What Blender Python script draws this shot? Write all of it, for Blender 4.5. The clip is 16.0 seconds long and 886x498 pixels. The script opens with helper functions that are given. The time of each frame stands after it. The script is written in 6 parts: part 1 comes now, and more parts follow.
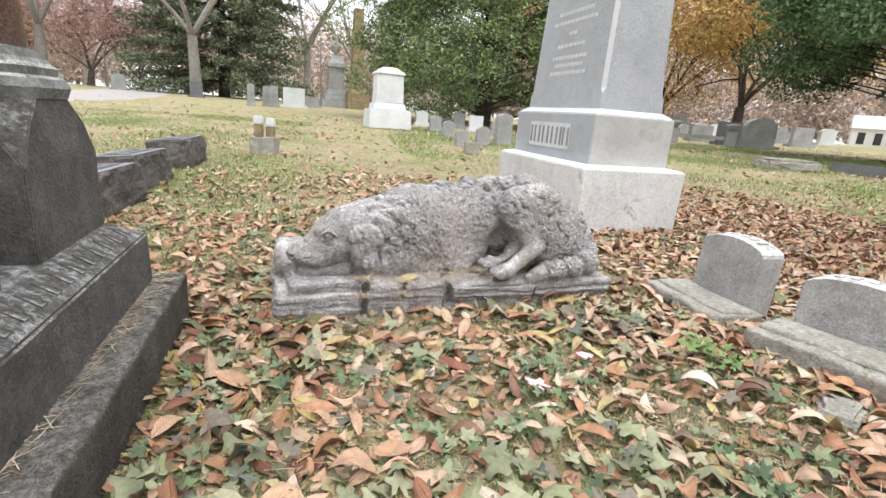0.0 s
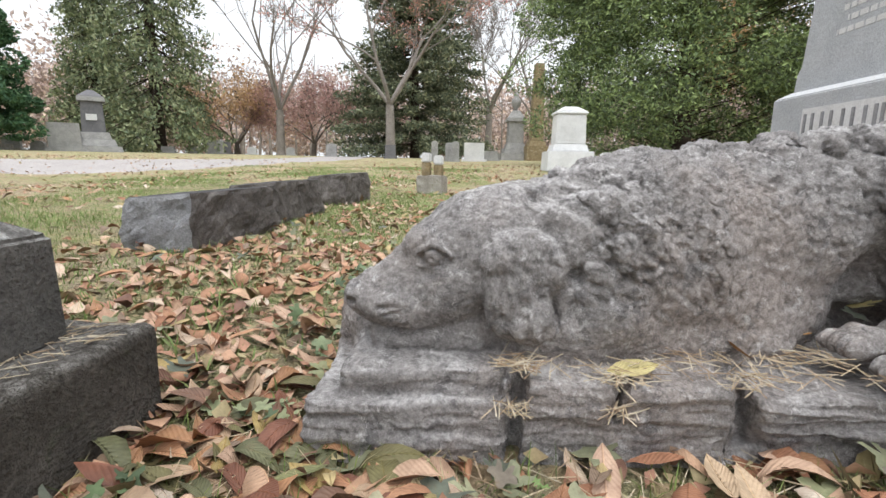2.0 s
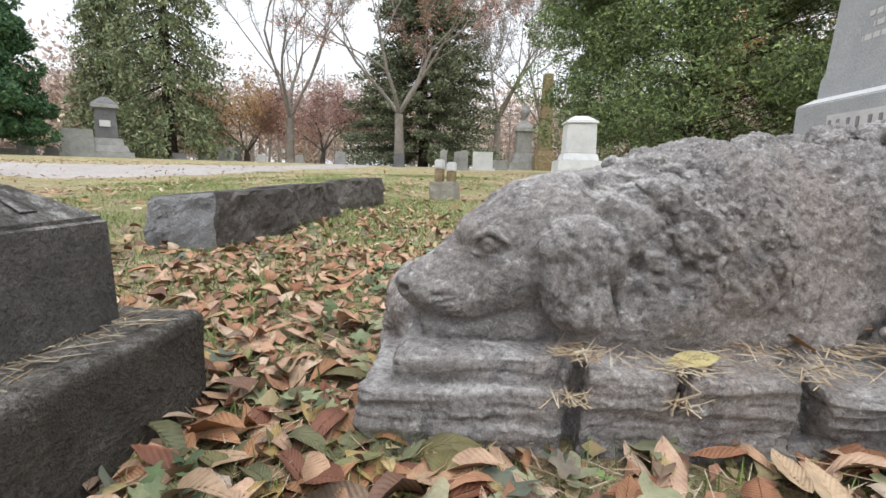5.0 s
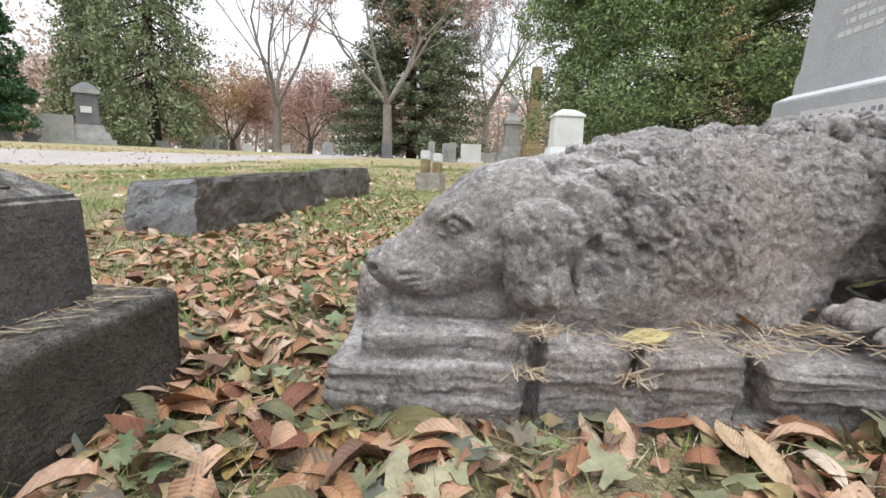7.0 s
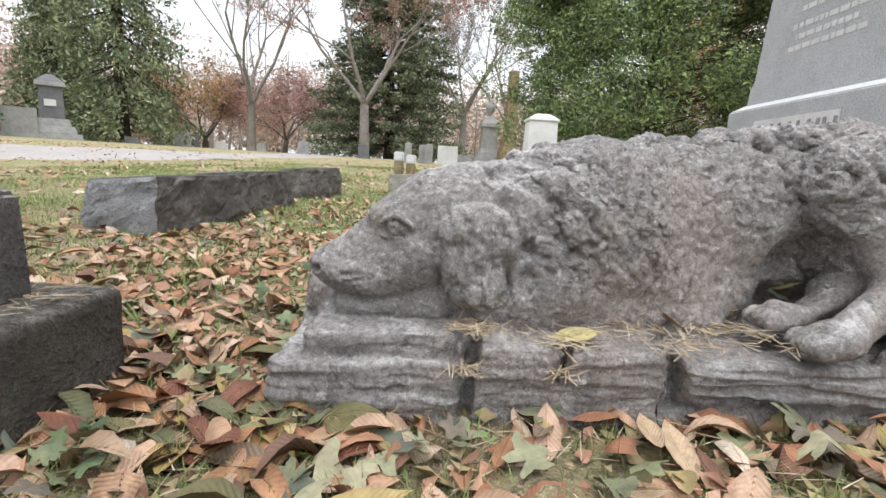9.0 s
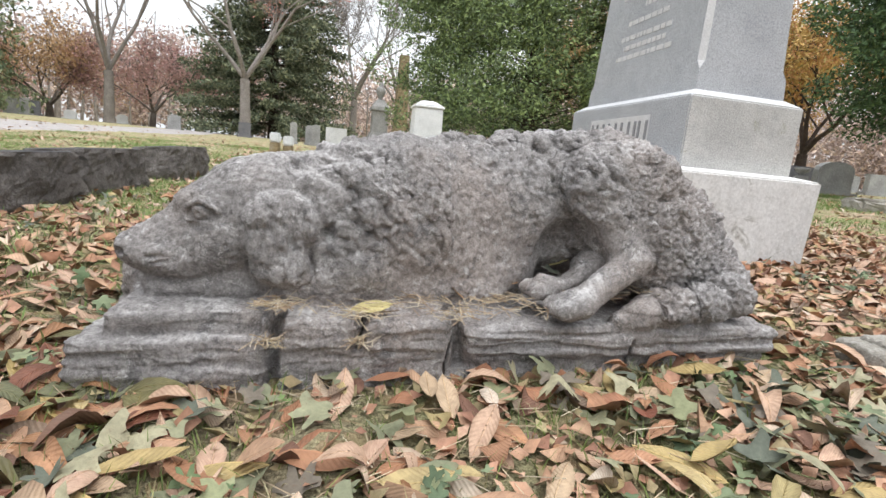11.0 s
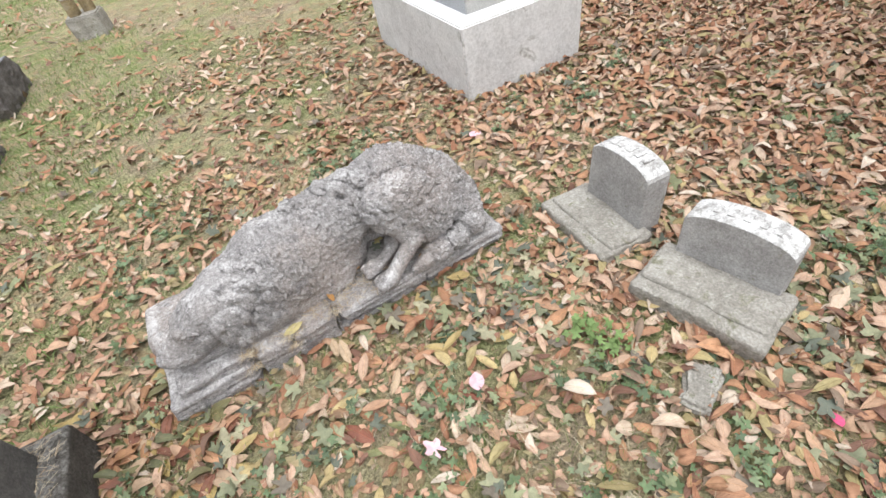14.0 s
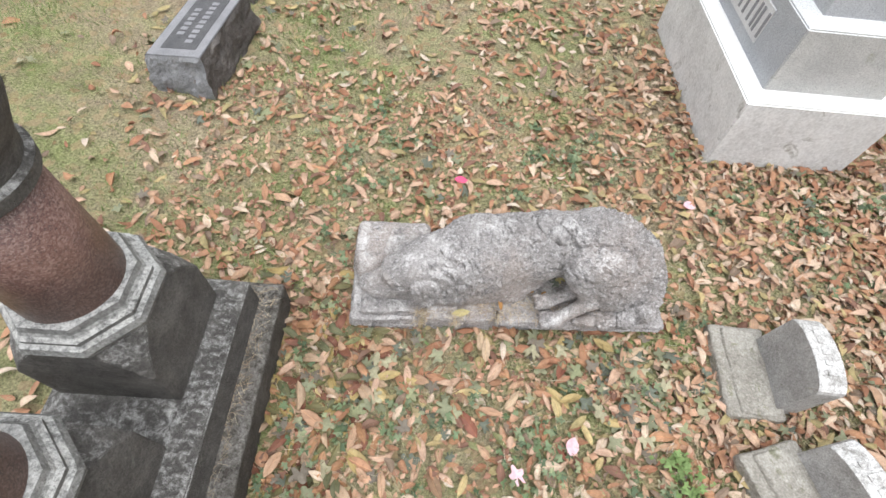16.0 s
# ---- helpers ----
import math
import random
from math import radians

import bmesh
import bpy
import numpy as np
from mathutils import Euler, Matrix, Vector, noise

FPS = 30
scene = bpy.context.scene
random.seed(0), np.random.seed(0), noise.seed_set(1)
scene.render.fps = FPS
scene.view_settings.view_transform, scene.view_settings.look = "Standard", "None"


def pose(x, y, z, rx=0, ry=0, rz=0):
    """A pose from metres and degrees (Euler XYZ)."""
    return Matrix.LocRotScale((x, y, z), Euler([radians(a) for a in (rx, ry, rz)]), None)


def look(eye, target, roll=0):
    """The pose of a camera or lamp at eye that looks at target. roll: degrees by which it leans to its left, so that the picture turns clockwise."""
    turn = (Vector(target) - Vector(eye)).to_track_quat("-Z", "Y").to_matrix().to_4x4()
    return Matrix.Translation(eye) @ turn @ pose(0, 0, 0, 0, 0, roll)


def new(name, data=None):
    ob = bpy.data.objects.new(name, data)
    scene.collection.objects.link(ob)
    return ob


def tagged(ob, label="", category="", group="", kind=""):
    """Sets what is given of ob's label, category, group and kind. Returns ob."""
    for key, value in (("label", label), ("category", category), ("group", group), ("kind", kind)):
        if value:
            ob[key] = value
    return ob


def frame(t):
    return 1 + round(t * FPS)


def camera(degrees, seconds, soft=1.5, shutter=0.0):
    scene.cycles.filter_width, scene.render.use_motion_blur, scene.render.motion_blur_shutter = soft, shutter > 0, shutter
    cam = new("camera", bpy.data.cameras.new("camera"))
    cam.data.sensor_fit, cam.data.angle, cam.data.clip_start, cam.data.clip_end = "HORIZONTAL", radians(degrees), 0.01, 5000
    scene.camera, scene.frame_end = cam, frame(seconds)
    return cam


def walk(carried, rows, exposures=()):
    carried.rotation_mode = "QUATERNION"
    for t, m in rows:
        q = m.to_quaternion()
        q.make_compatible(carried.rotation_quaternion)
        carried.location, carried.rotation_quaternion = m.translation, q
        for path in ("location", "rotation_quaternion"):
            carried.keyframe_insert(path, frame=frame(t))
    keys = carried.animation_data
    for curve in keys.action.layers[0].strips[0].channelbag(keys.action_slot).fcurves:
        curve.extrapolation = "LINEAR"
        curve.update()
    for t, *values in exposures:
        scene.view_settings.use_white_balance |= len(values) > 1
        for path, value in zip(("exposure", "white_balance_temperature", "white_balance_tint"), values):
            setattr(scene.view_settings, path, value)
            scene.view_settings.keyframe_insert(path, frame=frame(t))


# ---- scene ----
# ---------------------------------------------------------------- camera
cam = camera(85.4, 16.0)
PATH = [
    (0, (0.028, -0.059, 0.754), (0.528, 1.802, 0.218), 4.5),
    (0.5, (0.188, 0.442, 0.622), (0.504, 2.347, 0.103), 3.8),
    (1, (0.24, 0.778, 0.437), (0.238, 2.714, -0.065), 1.0),
    (1.5, (0.223, 0.932, 0.384), (-0.002, 2.869, -0.059), 0.3),
    (2, (0.162, 0.999, 0.429), (-0.064, 2.955, 0.076), 1.0),
    (2.5, (0.112, 1.01, 0.417), (-0.119, 2.972, 0.106), 1.4),
    (3, (0.086, 1.013, 0.413), (-0.161, 2.975, 0.114), 1.4),
    (3.5, (0.068, 1.011, 0.403), (-0.2, 2.971, 0.107), 1.4),
    (4, (0.072, 1.008, 0.404), (-0.197, 2.967, 0.104), 1.4),
    (6.5, (0.11, 0.968, 0.37), (-0.101, 2.927, 0.028), 2.1),
    (7, (0.123, 0.964, 0.38), (-0.078, 2.923, 0.034), 2.3),
    (7.5, (0.148, 0.953, 0.386), (-0.025, 2.916, 0.046), 2.5),
    (8, (0.169, 0.948, 0.387), (0.028, 2.914, 0.052), 2.9),
    (10.5, (0.258, 0.887, 0.388), (0.367, 2.854, 0.042), 4.5),
    (11, (0.344, 0.833, 0.413), (0.681, 2.77, 0.048), 5.3),
    (11.5, (0.436, 0.741, 0.483), (1.062, 2.594, 0.067), 6.5),
    (12, (0.484, 0.598, 0.596), (1.303, 2.334, 0.034), 7.3),
    (12.5, (0.577, 0.489, 0.824), (1.532, 2.064, 0.046), 8.1),
    (13, (0.627, 0.434, 1.076), (1.578, 1.819, -0.009), 2.8),
    (13.5, (0.645, 0.4, 1.278), (1.392, 1.707, -0.038), -5.1),
    (14, (0.612, 0.392, 1.524), (1.039, 1.763, 0.131), -12.5),
    (14.5, (0.559, 0.433, 1.719), (0.811, 1.777, 0.26), -11.6),
    (15, (0.46, 0.533, 1.891), (0.563, 1.803, 0.349), -7.5),
    (15.5, (0.315, 0.663, 2.025), (0.342, 1.805, 0.383), 0.7),
    (16, (0.222, 0.763, 2.092), (0.255, 1.855, 0.417), 8.2),
]
EXPOSURES = [(0.0, 0.78), (0.8, 0.74), (1.6, 0.58), (2.5, 0.48), (4.0, 0.38), (6.5, 0.54), (8.0, 0.59), (10.5, 0.58), (11.5, 0.58), (12.5, 0.60), (14.0, 0.62), (16.0, 0.58)]
walk(cam, [(t, look(eye, target, roll)) for t, eye, target, roll in PATH], EXPOSURES)

# ---------------------------------------------------------------- world and sun: a bright overcast afternoon
world = bpy.data.worlds.new("overcast_sky")
scene.world = world
world.use_nodes = True
wn, wl = world.node_tree.nodes, world.node_tree.links
wn.clear()
sky = wn.new("ShaderNodeTexSky")
sky.sky_type, sky.sun_disc = "NISHITA", False
sky.sun_elevation, sky.sun_rotation = radians(74), radians(168)
sky.air_density, sky.dust_density, sky.ozone_density = 1.0, 6.0, 1.0
grey = wn.new("ShaderNodeRGBToBW")
cloud = wn.new("ShaderNodeMixRGB")
cloud.inputs[0].default_value = 0.93
back = wn.new("ShaderNodeBackground")
back.inputs[1].default_value = 0.15
wout = wn.new("ShaderNodeOutputWorld")
wl.new(sky.outputs[0], grey.inputs[0])
wl.new(sky.outputs[0], cloud.inputs[1])
wl.new(grey.outputs[0], cloud.inputs[2])
veil = wn.new("ShaderNodeMixRGB")
veil.inputs[0].default_value, veil.inputs[2].default_value = 0.75, (6.4, 6.7, 7.15, 1)
wl.new(cloud.outputs[0], veil.inputs[1])
wl.new(veil.outputs[0], back.inputs[0])
wl.new(back.outputs[0], wout.inputs[0])
sun_data = bpy.data.lights.new("sun", "SUN")
sun_data.energy, sun_data.angle, sun_data.color = 1.7, radians(70), (1.0, 0.985, 0.965)
sun = new("sun", sun_data)
sun.matrix_world = look((0.6, -2.9, 10), (0, 0, 0))


# ---------------------------------------------------------------- materials
class Nodes:
    """A node material under construction."""

    def __init__(self, name, rough=0.8, spec=0.3, metal=0.0):
        self.m = bpy.data.materials.new(name)
        self.m.use_nodes = True
        self.t = self.m.node_tree
        self.n, self.l = self.t.nodes, self.t.links
        self.b = self.n["Principled BSDF"]
        self.b.inputs["Roughness"].default_value = rough
        self.b.inputs["Specular IOR Level"].default_value = spec
        self.b.inputs["Metallic"].default_value = metal
        self.co = self.n.new("ShaderNodeTexCoord").outputs["Object"]

    def scaled(self, sx, sy, sz):
        q = self.n.new("ShaderNodeMapping")
        q.inputs["Scale"].default_value = (sx, sy, sz)
        self.l.new(self.co, q.inputs["Vector"])
        return q.outputs[0]

    def noise(self, scale, detail=4, rough=0.6, vec=None, warp=0.0):
        q = self.n.new("ShaderNodeTexNoise")
        q.inputs["Scale"].default_value, q.inputs["Detail"].default_value = scale, detail
        q.inputs["Roughness"].default_value, q.inputs["Distortion"].default_value = rough, warp
        self.l.new(vec or self.co, q.inputs["Vector"])
        return q.outputs["Fac"]

    def voronoi(self, scale, out="Distance", vec=None):
        q = self.n.new("ShaderNodeTexVoronoi")
        q.inputs["Scale"].default_value = scale
        self.l.new(vec or self.co, q.inputs["Vector"])
        return q.outputs[out]

    def ramp(self, fac, *stops, hold=False):
        q = self.n.new("ShaderNodeValToRGB")
        q.color_ramp.interpolation = "CONSTANT" if hold else "LINEAR"
        e = q.color_ramp.elements
        while len(e) < len(stops):
            e.new(0.5)
        for k, (p, c) in zip(e, stops):
            k.position = p
            k.color = (*c, 1) if isinstance(c, tuple) else (c, c, c, 1)
        self.l.new(fac, q.inputs[0])
        return q.outputs[0]

    def mix(self, fac, a, b, mode="MIX"):
        q = self.n.new("ShaderNodeMixRGB")
        q.blend_type = mode
        for s, v in zip(q.inputs, (fac, a, b)):
            if isinstance(v, (int, float)):
                s.default_value = v if s.type == "VALUE" else (v, v, v, 1)
            elif isinstance(v, tuple):
                s.default_value = (*v, 1)
            else:
                self.l.new(v, s)
        return q.outputs[0]

    def math(self, op, a, b=0.0):
        q = self.n.new("ShaderNodeMath")
        q.operation = op
        for s, v in zip(q.inputs, (a, b)):
            if isinstance(v, (int, float)):
                s.default_value = v
            else:
                self.l.new(v, s)
        return q.outputs[0]

    def upward(self, lo, hi):
        """How far a face looks to the sky: places lichen and painted sky light."""
        q = self.n.new("ShaderNodeSeparateXYZ")
        self.l.new(self.n.new("ShaderNodeNewGeometry").outputs["Normal"], q.inputs[0])
        return self.ramp(q.outputs[2], (lo, 0.0), (hi, 1.0))

    def blade_axes(self):
        """Along and across a leaf."""
        q = self.n.new("ShaderNodeSeparateXYZ")
        self.l.new(self.n.new("ShaderNodeTexCoord").outputs["UV"], q.inputs[0])
        return q.outputs[0], q.outputs[1]

    def island(self):
        return self.n.new("ShaderNodeNewGeometry").outputs["Random Per Island"]

    def colour(self, c):
        if isinstance(c, tuple):
            self.b.inputs["Base Color"].default_value = (*c, 1)
        else:
            self.l.new(c, self.b.inputs["Base Color"])
        return self

    def gloss(self, r):
        self.l.new(r, self.b.inputs["Roughness"])
        return self

    def bump(self, h, depth, strength=1.0):
        q = self.n.new("ShaderNodeBump")
        q.inputs["Distance"].default_value, q.inputs["Strength"].default_value = depth, strength
        self.l.new(h, q.inputs["Height"])
        if self.b.inputs["Normal"].is_linked:
            self.l.new(self.b.inputs["Normal"].links[0].from_socket, q.inputs["Normal"])
        self.l.new(q.outputs[0], self.b.inputs["Normal"])
        return self


def stone(name, dark, mid, light, patch=3.0, grain=120.0, fleck=0.0, rough=0.85, relief=0.002, spec=0.25, moss=None, moss_at=0.62, crust_or_skylight=None, crust_or_skylight_at=0.5):
    """Weathered stone: broad stains, mid-size mottling, fine grain, optional lichen, optional sky light painted on
    tops.
    """
    k = Nodes(name, rough, spec)
    c = k.ramp(k.noise(patch, 6, 0.65), (0.32, dark), (0.52, mid), (0.72, light))
    c = k.mix(0.35, c, k.ramp(k.noise(patch * 6, 5, 0.7), (0.3, dark), (0.5, mid), (0.72, light)))
    if moss:
        c = k.mix(k.ramp(k.noise(patch * 2.2, 6, 0.7, warp=0.6), (moss_at, 0.0), (moss_at + 0.1, 0.85)), c, moss)
    # pale colour on upward faces: lichen, on the monument granites painted sky light
    if crust_or_skylight:
        spread = k.math("MULTIPLY", k.ramp(k.noise(patch * 3, 10, 0.85, warp=0.2), (crust_or_skylight_at, 0.0), (crust_or_skylight_at + 0.16, 0.75)), k.upward(0.25, 0.75))
        c = k.mix(spread, c, crust_or_skylight)
    g = k.noise(grain, 3, 0.7)
    c = k.mix(0.5, c, k.ramp(g, (0.3, 0.25), (0.5, 0.5), (0.7, 0.78)), "OVERLAY")
    if fleck:
        c = k.mix(k.ramp(k.voronoi(grain * 1.3), (0.12, fleck), (0.3, 0.0)), c, tuple(v * 0.3 for v in dark))
    k.colour(c)
    k.bump(k.noise(patch * 8, 6, 0.7), relief * 2.5).bump(g, relief)
    return k.m


M = {}
# the sculpted dog: grey sandstone with pale and dark lichen
k = Nodes("weathered_grey_carving_stone", 0.9, 0.2)
c = k.ramp(k.noise(6, 6, 0.7), (0.3, (0.265, 0.252, 0.248)), (0.5, (0.345, 0.329, 0.326)), (0.7, (0.415, 0.396, 0.392)))
c = k.mix(k.ramp(k.noise(3.1, 4, 0.6), (0.46, 0.0), (0.66, 0.5)), c, (0.360, 0.298, 0.265))
c = k.mix(k.ramp(k.noise(16, 8, 0.85, warp=0.3), (0.53, 0.0), (0.60, 0.75)), c, (0.155, 0.150, 0.154))
c = k.mix(k.ramp(k.noise(38, 8, 0.85, warp=0.4), (0.555, 0.0), (0.60, 0.75)), c, (0.62, 0.61, 0.61))
c = k.mix(k.math("MULTIPLY", k.ramp(k.noise(9, 9, 0.8, warp=0.5), (0.50, 0.0), (0.62, 0.7)), k.upward(0.45, 0.9)), c, (0.68, 0.67, 0.67))
c = k.mix(0.65, c, k.ramp(k.noise(100, 5, 0.8), (0.34, 0.22), (0.5, 0.5), (0.66, 0.78)), "OVERLAY")
c = k.mix(0.45, c, k.ramp(k.noise(260, 3, 0.8), (0.3, 0.25), (0.5, 0.52), (0.7, 0.8)), "OVERLAY")
k.colour(c)
k.bump(k.noise(110, 6, 0.8), 0.006, 1.0).bump(k.noise(330, 3, 0.7), 0.002, 1.0)
M["dog"] = k.m
# ledge tops whitened in the colour, in place of sky light
M["granite"] = stone("pale_grey_speckled_granite", (0.31, 0.325, 0.35), (0.385, 0.40, 0.425), (0.46, 0.475, 0.50), 2.0, 125, 0.7, 0.6, 0.0012, 0.25, None, 0.6, (0.72, 0.73, 0.74), 0.25)
M["granite_raw"] = stone("weathered_pale_granite", (0.36, 0.36, 0.355), (0.47, 0.47, 0.46), (0.56, 0.56, 0.54), 3.5, 120, 0.65, 0.85, 0.002, 0.25, (0.27, 0.27, 0.20), 0.6)
# base ledge too: near-white upward faces are sky light put into the colour
M["granite_base"] = stone("cast_grey_base_stone", (0.48, 0.475, 0.47), (0.63, 0.625, 0.62), (0.77, 0.765, 0.76), 2.2, 60, 0.0, 0.85, 0.001, 0.25, (0.30, 0.29, 0.26), 0.59, (0.86, 0.86, 0.86), 0.25)
M["cut"] = stone("pale_cut_granite", (0.5, 0.5, 0.51), (0.58, 0.58, 0.59), (0.66, 0.66, 0.67), 5, 200, 0.2, 0.7, 0.001)
M["foot"] = stone("weathered_white_marble", (0.240, 0.228, 0.216), (0.372, 0.360, 0.348), (0.528, 0.516, 0.504), 8, 130, 0.2, 0.85, 0.003, 0.25, (0.240, 0.228, 0.180), 0.6, (0.900, 0.900, 0.900), 0.42)
M["slab"] = stone("weathered_limestone_slab", (0.22, 0.205, 0.175), (0.35, 0.33, 0.295), (0.52, 0.50, 0.46), 7, 110, 0.0, 0.9, 0.004, 0.2, (0.19, 0.19, 0.12), 0.57, (0.62, 0.61, 0.57), 0.55)
M["step"] = stone("dark_lichened_granite", (0.054, 0.052, 0.049), (0.126, 0.120, 0.114), (0.240, 0.230, 0.216), 6, 110, 0.4, 0.75, 0.006, 0.35, (0.240, 0.246, 0.222), 0.62, (0.744, 0.744, 0.732), 0.49)
M["step_low"] = stone("rough_grey_brown_granite", (0.067, 0.060, 0.052), (0.124, 0.112, 0.099), (0.213, 0.197, 0.177), 7, 110, 0.5, 0.85, 0.010, 0.25, (0.098, 0.101, 0.073), 0.6, (0.417, 0.403, 0.380), 0.44)
M["mould"] = stone("lichen_whitened_granite", (0.09, 0.09, 0.088), (0.22, 0.22, 0.215), (0.42, 0.42, 0.41), 11, 120, 0.3, 0.85, 0.003, 0.25, None, 0.6, (0.78, 0.78, 0.76), 0.40)
k = Nodes("polished_red_granite", 0.38, 0.5)
c = k.ramp(k.voronoi(190, "Color"), (0.1, (0.05, 0.026, 0.024)), (0.35, (0.125, 0.058, 0.048)), (0.6, (0.20, 0.105, 0.088)), (0.85, (0.36, 0.25, 0.22)))
c = k.mix(0.45, c, k.ramp(k.noise(5, 5, 0.7), (0.35, (0.10, 0.05, 0.042)), (0.65, (0.26, 0.165, 0.145))))
c = k.mix(k.ramp(k.noise(420, 2, 0.6), (0.58, 0.0), (0.66, 0.6)), c, (0.42, 0.34, 0.31))
k.colour(c).bump(k.noise(300, 3), 0.0004)
M["red"] = k.m
M["rock"] = stone("damp_stained_rock_faced_granite", (0.075, 0.066, 0.062), (0.155, 0.14, 0.132), (0.30, 0.28, 0.265), 8, 130, 0.4, 0.8, 0.008, 0.3, (0.27, 0.26, 0.25), 0.64)
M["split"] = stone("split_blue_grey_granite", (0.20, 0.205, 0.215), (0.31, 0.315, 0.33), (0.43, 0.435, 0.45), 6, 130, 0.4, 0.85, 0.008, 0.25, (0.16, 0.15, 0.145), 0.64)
M["smooth_grey"] = stone("blue_grey_dressed_granite", (0.17, 0.17, 0.18), (0.24, 0.24, 0.255), (0.30, 0.30, 0.315), 4, 200, 0.4, 0.65, 0.001)
M["letters"] = stone("dark_cut_lettering", (0.07, 0.07, 0.075), (0.1, 0.1, 0.105), (0.14, 0.14, 0.145), 9, 150)
M["white"] = stone("white_marble", (0.52, 0.53, 0.54), (0.66, 0.67, 0.68), (0.74, 0.75, 0.76), 1.5, 60, 0.0, 0.7, 0.001)
M["greystone"] = stone("grey_headstone", (0.22, 0.22, 0.22), (0.33, 0.33, 0.325), (0.43, 0.43, 0.42), 2.5, 60, 0.0, 0.85, 0.003)
M["darkstone"] = stone("dark_grey_monument_granite", (0.10, 0.10, 0.11), (0.16, 0.16, 0.17), (0.23, 0.23, 0.24), 1.5, 60, 0.0, 0.7, 0.002)
M["brownstone"] = stone("brown_stained_stone", (0.12, 0.095, 0.06), (0.26, 0.20, 0.11), (0.42, 0.38, 0.3), 6, 60)
M["road"] = stone("pale_gravel_road", (0.302, 0.284, 0.274), (0.374, 0.348, 0.338), (0.432, 0.405, 0.396), 0.7, 30, 0.0, 0.95, 0.004)
M["bark"] = stone("grey_brown_bark", (0.07, 0.06, 0.052), (0.14, 0.12, 0.105), (0.22, 0.195, 0.175), 2.5, 30, 0.0, 0.95, 0.01)
M["bark_pale"] = stone("pale_grey_bark", (0.17, 0.15, 0.135), (0.26, 0.235, 0.215), (0.34, 0.31, 0.29), 2.5, 30, 0.0, 0.95, 0.01)
M["bark_dark"] = stone("dark_red_brown_bark", (0.03, 0.022, 0.018), (0.06, 0.045, 0.038), (0.10, 0.078, 0.065), 3, 30, 0.0, 0.95, 0.01)
M["paint"] = stone("white_house_paint", (0.7, 0.7, 0.7), (0.78, 0.78, 0.78), (0.82, 0.82, 0.82), 0.5, 20)
M["roof"] = stone("pale_roof", (0.45, 0.45, 0.46), (0.55, 0.55, 0.56), (0.6, 0.6, 0.61), 0.5, 20)
M["glass_dark"] = stone("dark_window", (0.03, 0.03, 0.035), (0.05, 0.05, 0.055), (0.07, 0.07, 0.08), 0.5, 20, 0.0, 0.2)


def leafy(name, *stops, rough=0.7, grain=90.0, relief=0.001, hold=True, dark=(0.14, 0.085, 0.055), ribs=False, single=False):
    """Leaves: a colour for each leaf, veined and blotched."""
    k = Nodes(name, rough, 0.35)
    c = k.ramp(k.n.new("ShaderNodeObjectInfo").outputs["Random"] if single else k.island(), *stops, hold=hold)
    c = k.mix(0.55, c, k.ramp(k.noise(grain, 4, 0.7), (0.3, 0.3), (0.5, 0.5), (0.7, 0.72)), "OVERLAY")
    c = k.mix(k.ramp(k.noise(grain * 0.5, 5, 0.75), (0.56, 0.0), (0.68, 0.6)), c, dark)
    c = k.mix(0.8, c, k.ramp(k.noise(grain * 0.2, 3, 0.6), (0.35, 0.68), (0.6, 1.0)), "MULTIPLY")
    if ribs:
        along, across = k.blade_axes()
        off = k.math("ABSOLUTE", across)
        vein = k.math("SINE", k.math("MULTIPLY", k.math("SUBTRACT", along, k.math("MULTIPLY", off, 0.55)), 70.0))
        c = k.mix(k.ramp(vein, (0.80, 0.0), (1.0, 0.08)), c, k.mix(1.0, c, (1.5, 1.45, 1.35), "MULTIPLY"))
        c = k.mix(k.ramp(off, (0.018, 0.45), (0.045, 0.0)), c, k.mix(1.0, c, (1.6, 1.5, 1.35), "MULTIPLY"))
        c = k.mix(k.ramp(off, (0.30, 0.0), (0.5, 0.45)), c, k.mix(1.0, c, (0.55, 0.5, 0.45), "MULTIPLY"))
        k.bump(vein, 0.0003).bump(k.ramp(off, (0.0, 1.0), (0.05, 0.0)), 0.0015)
    k.colour(c)
    k.bump(k.noise(grain * 2, 3), relief)
    return k.m


M["litter"] = leafy("fallen_leaf", (0.0, (0.422, 0.228, 0.136)), (0.11, (0.528, 0.359, 0.256)), (0.25, (0.340, 0.164, 0.096)), (0.34, (0.598, 0.466, 0.354)), (0.45, (0.480, 0.308, 0.203)),
                    (0.57, (0.367, 0.302, 0.150)), (0.63, (0.219, 0.117, 0.083)), (0.70, (0.559, 0.382, 0.281)), (0.79, (0.450, 0.247, 0.140)), (0.87, (0.487, 0.382, 0.194)), (0.91, (0.256, 0.186, 0.136)), (0.955, (0.623, 0.523, 0.427)), grain=60, ribs=True)
M["damp"] = leafy("damp_fallen_leaf", (0.0, (0.184, 0.075, 0.046)), (0.15, (0.156, 0.141, 0.064)), (0.32, (0.331, 0.176, 0.092)), (0.48, (0.129, 0.132, 0.069)), (0.6, (0.423, 0.299, 0.202)), (0.76, (0.202, 0.114, 0.078)), (0.86, (0.368, 0.273, 0.110)), grain=60, ribs=True, rough=0.55)
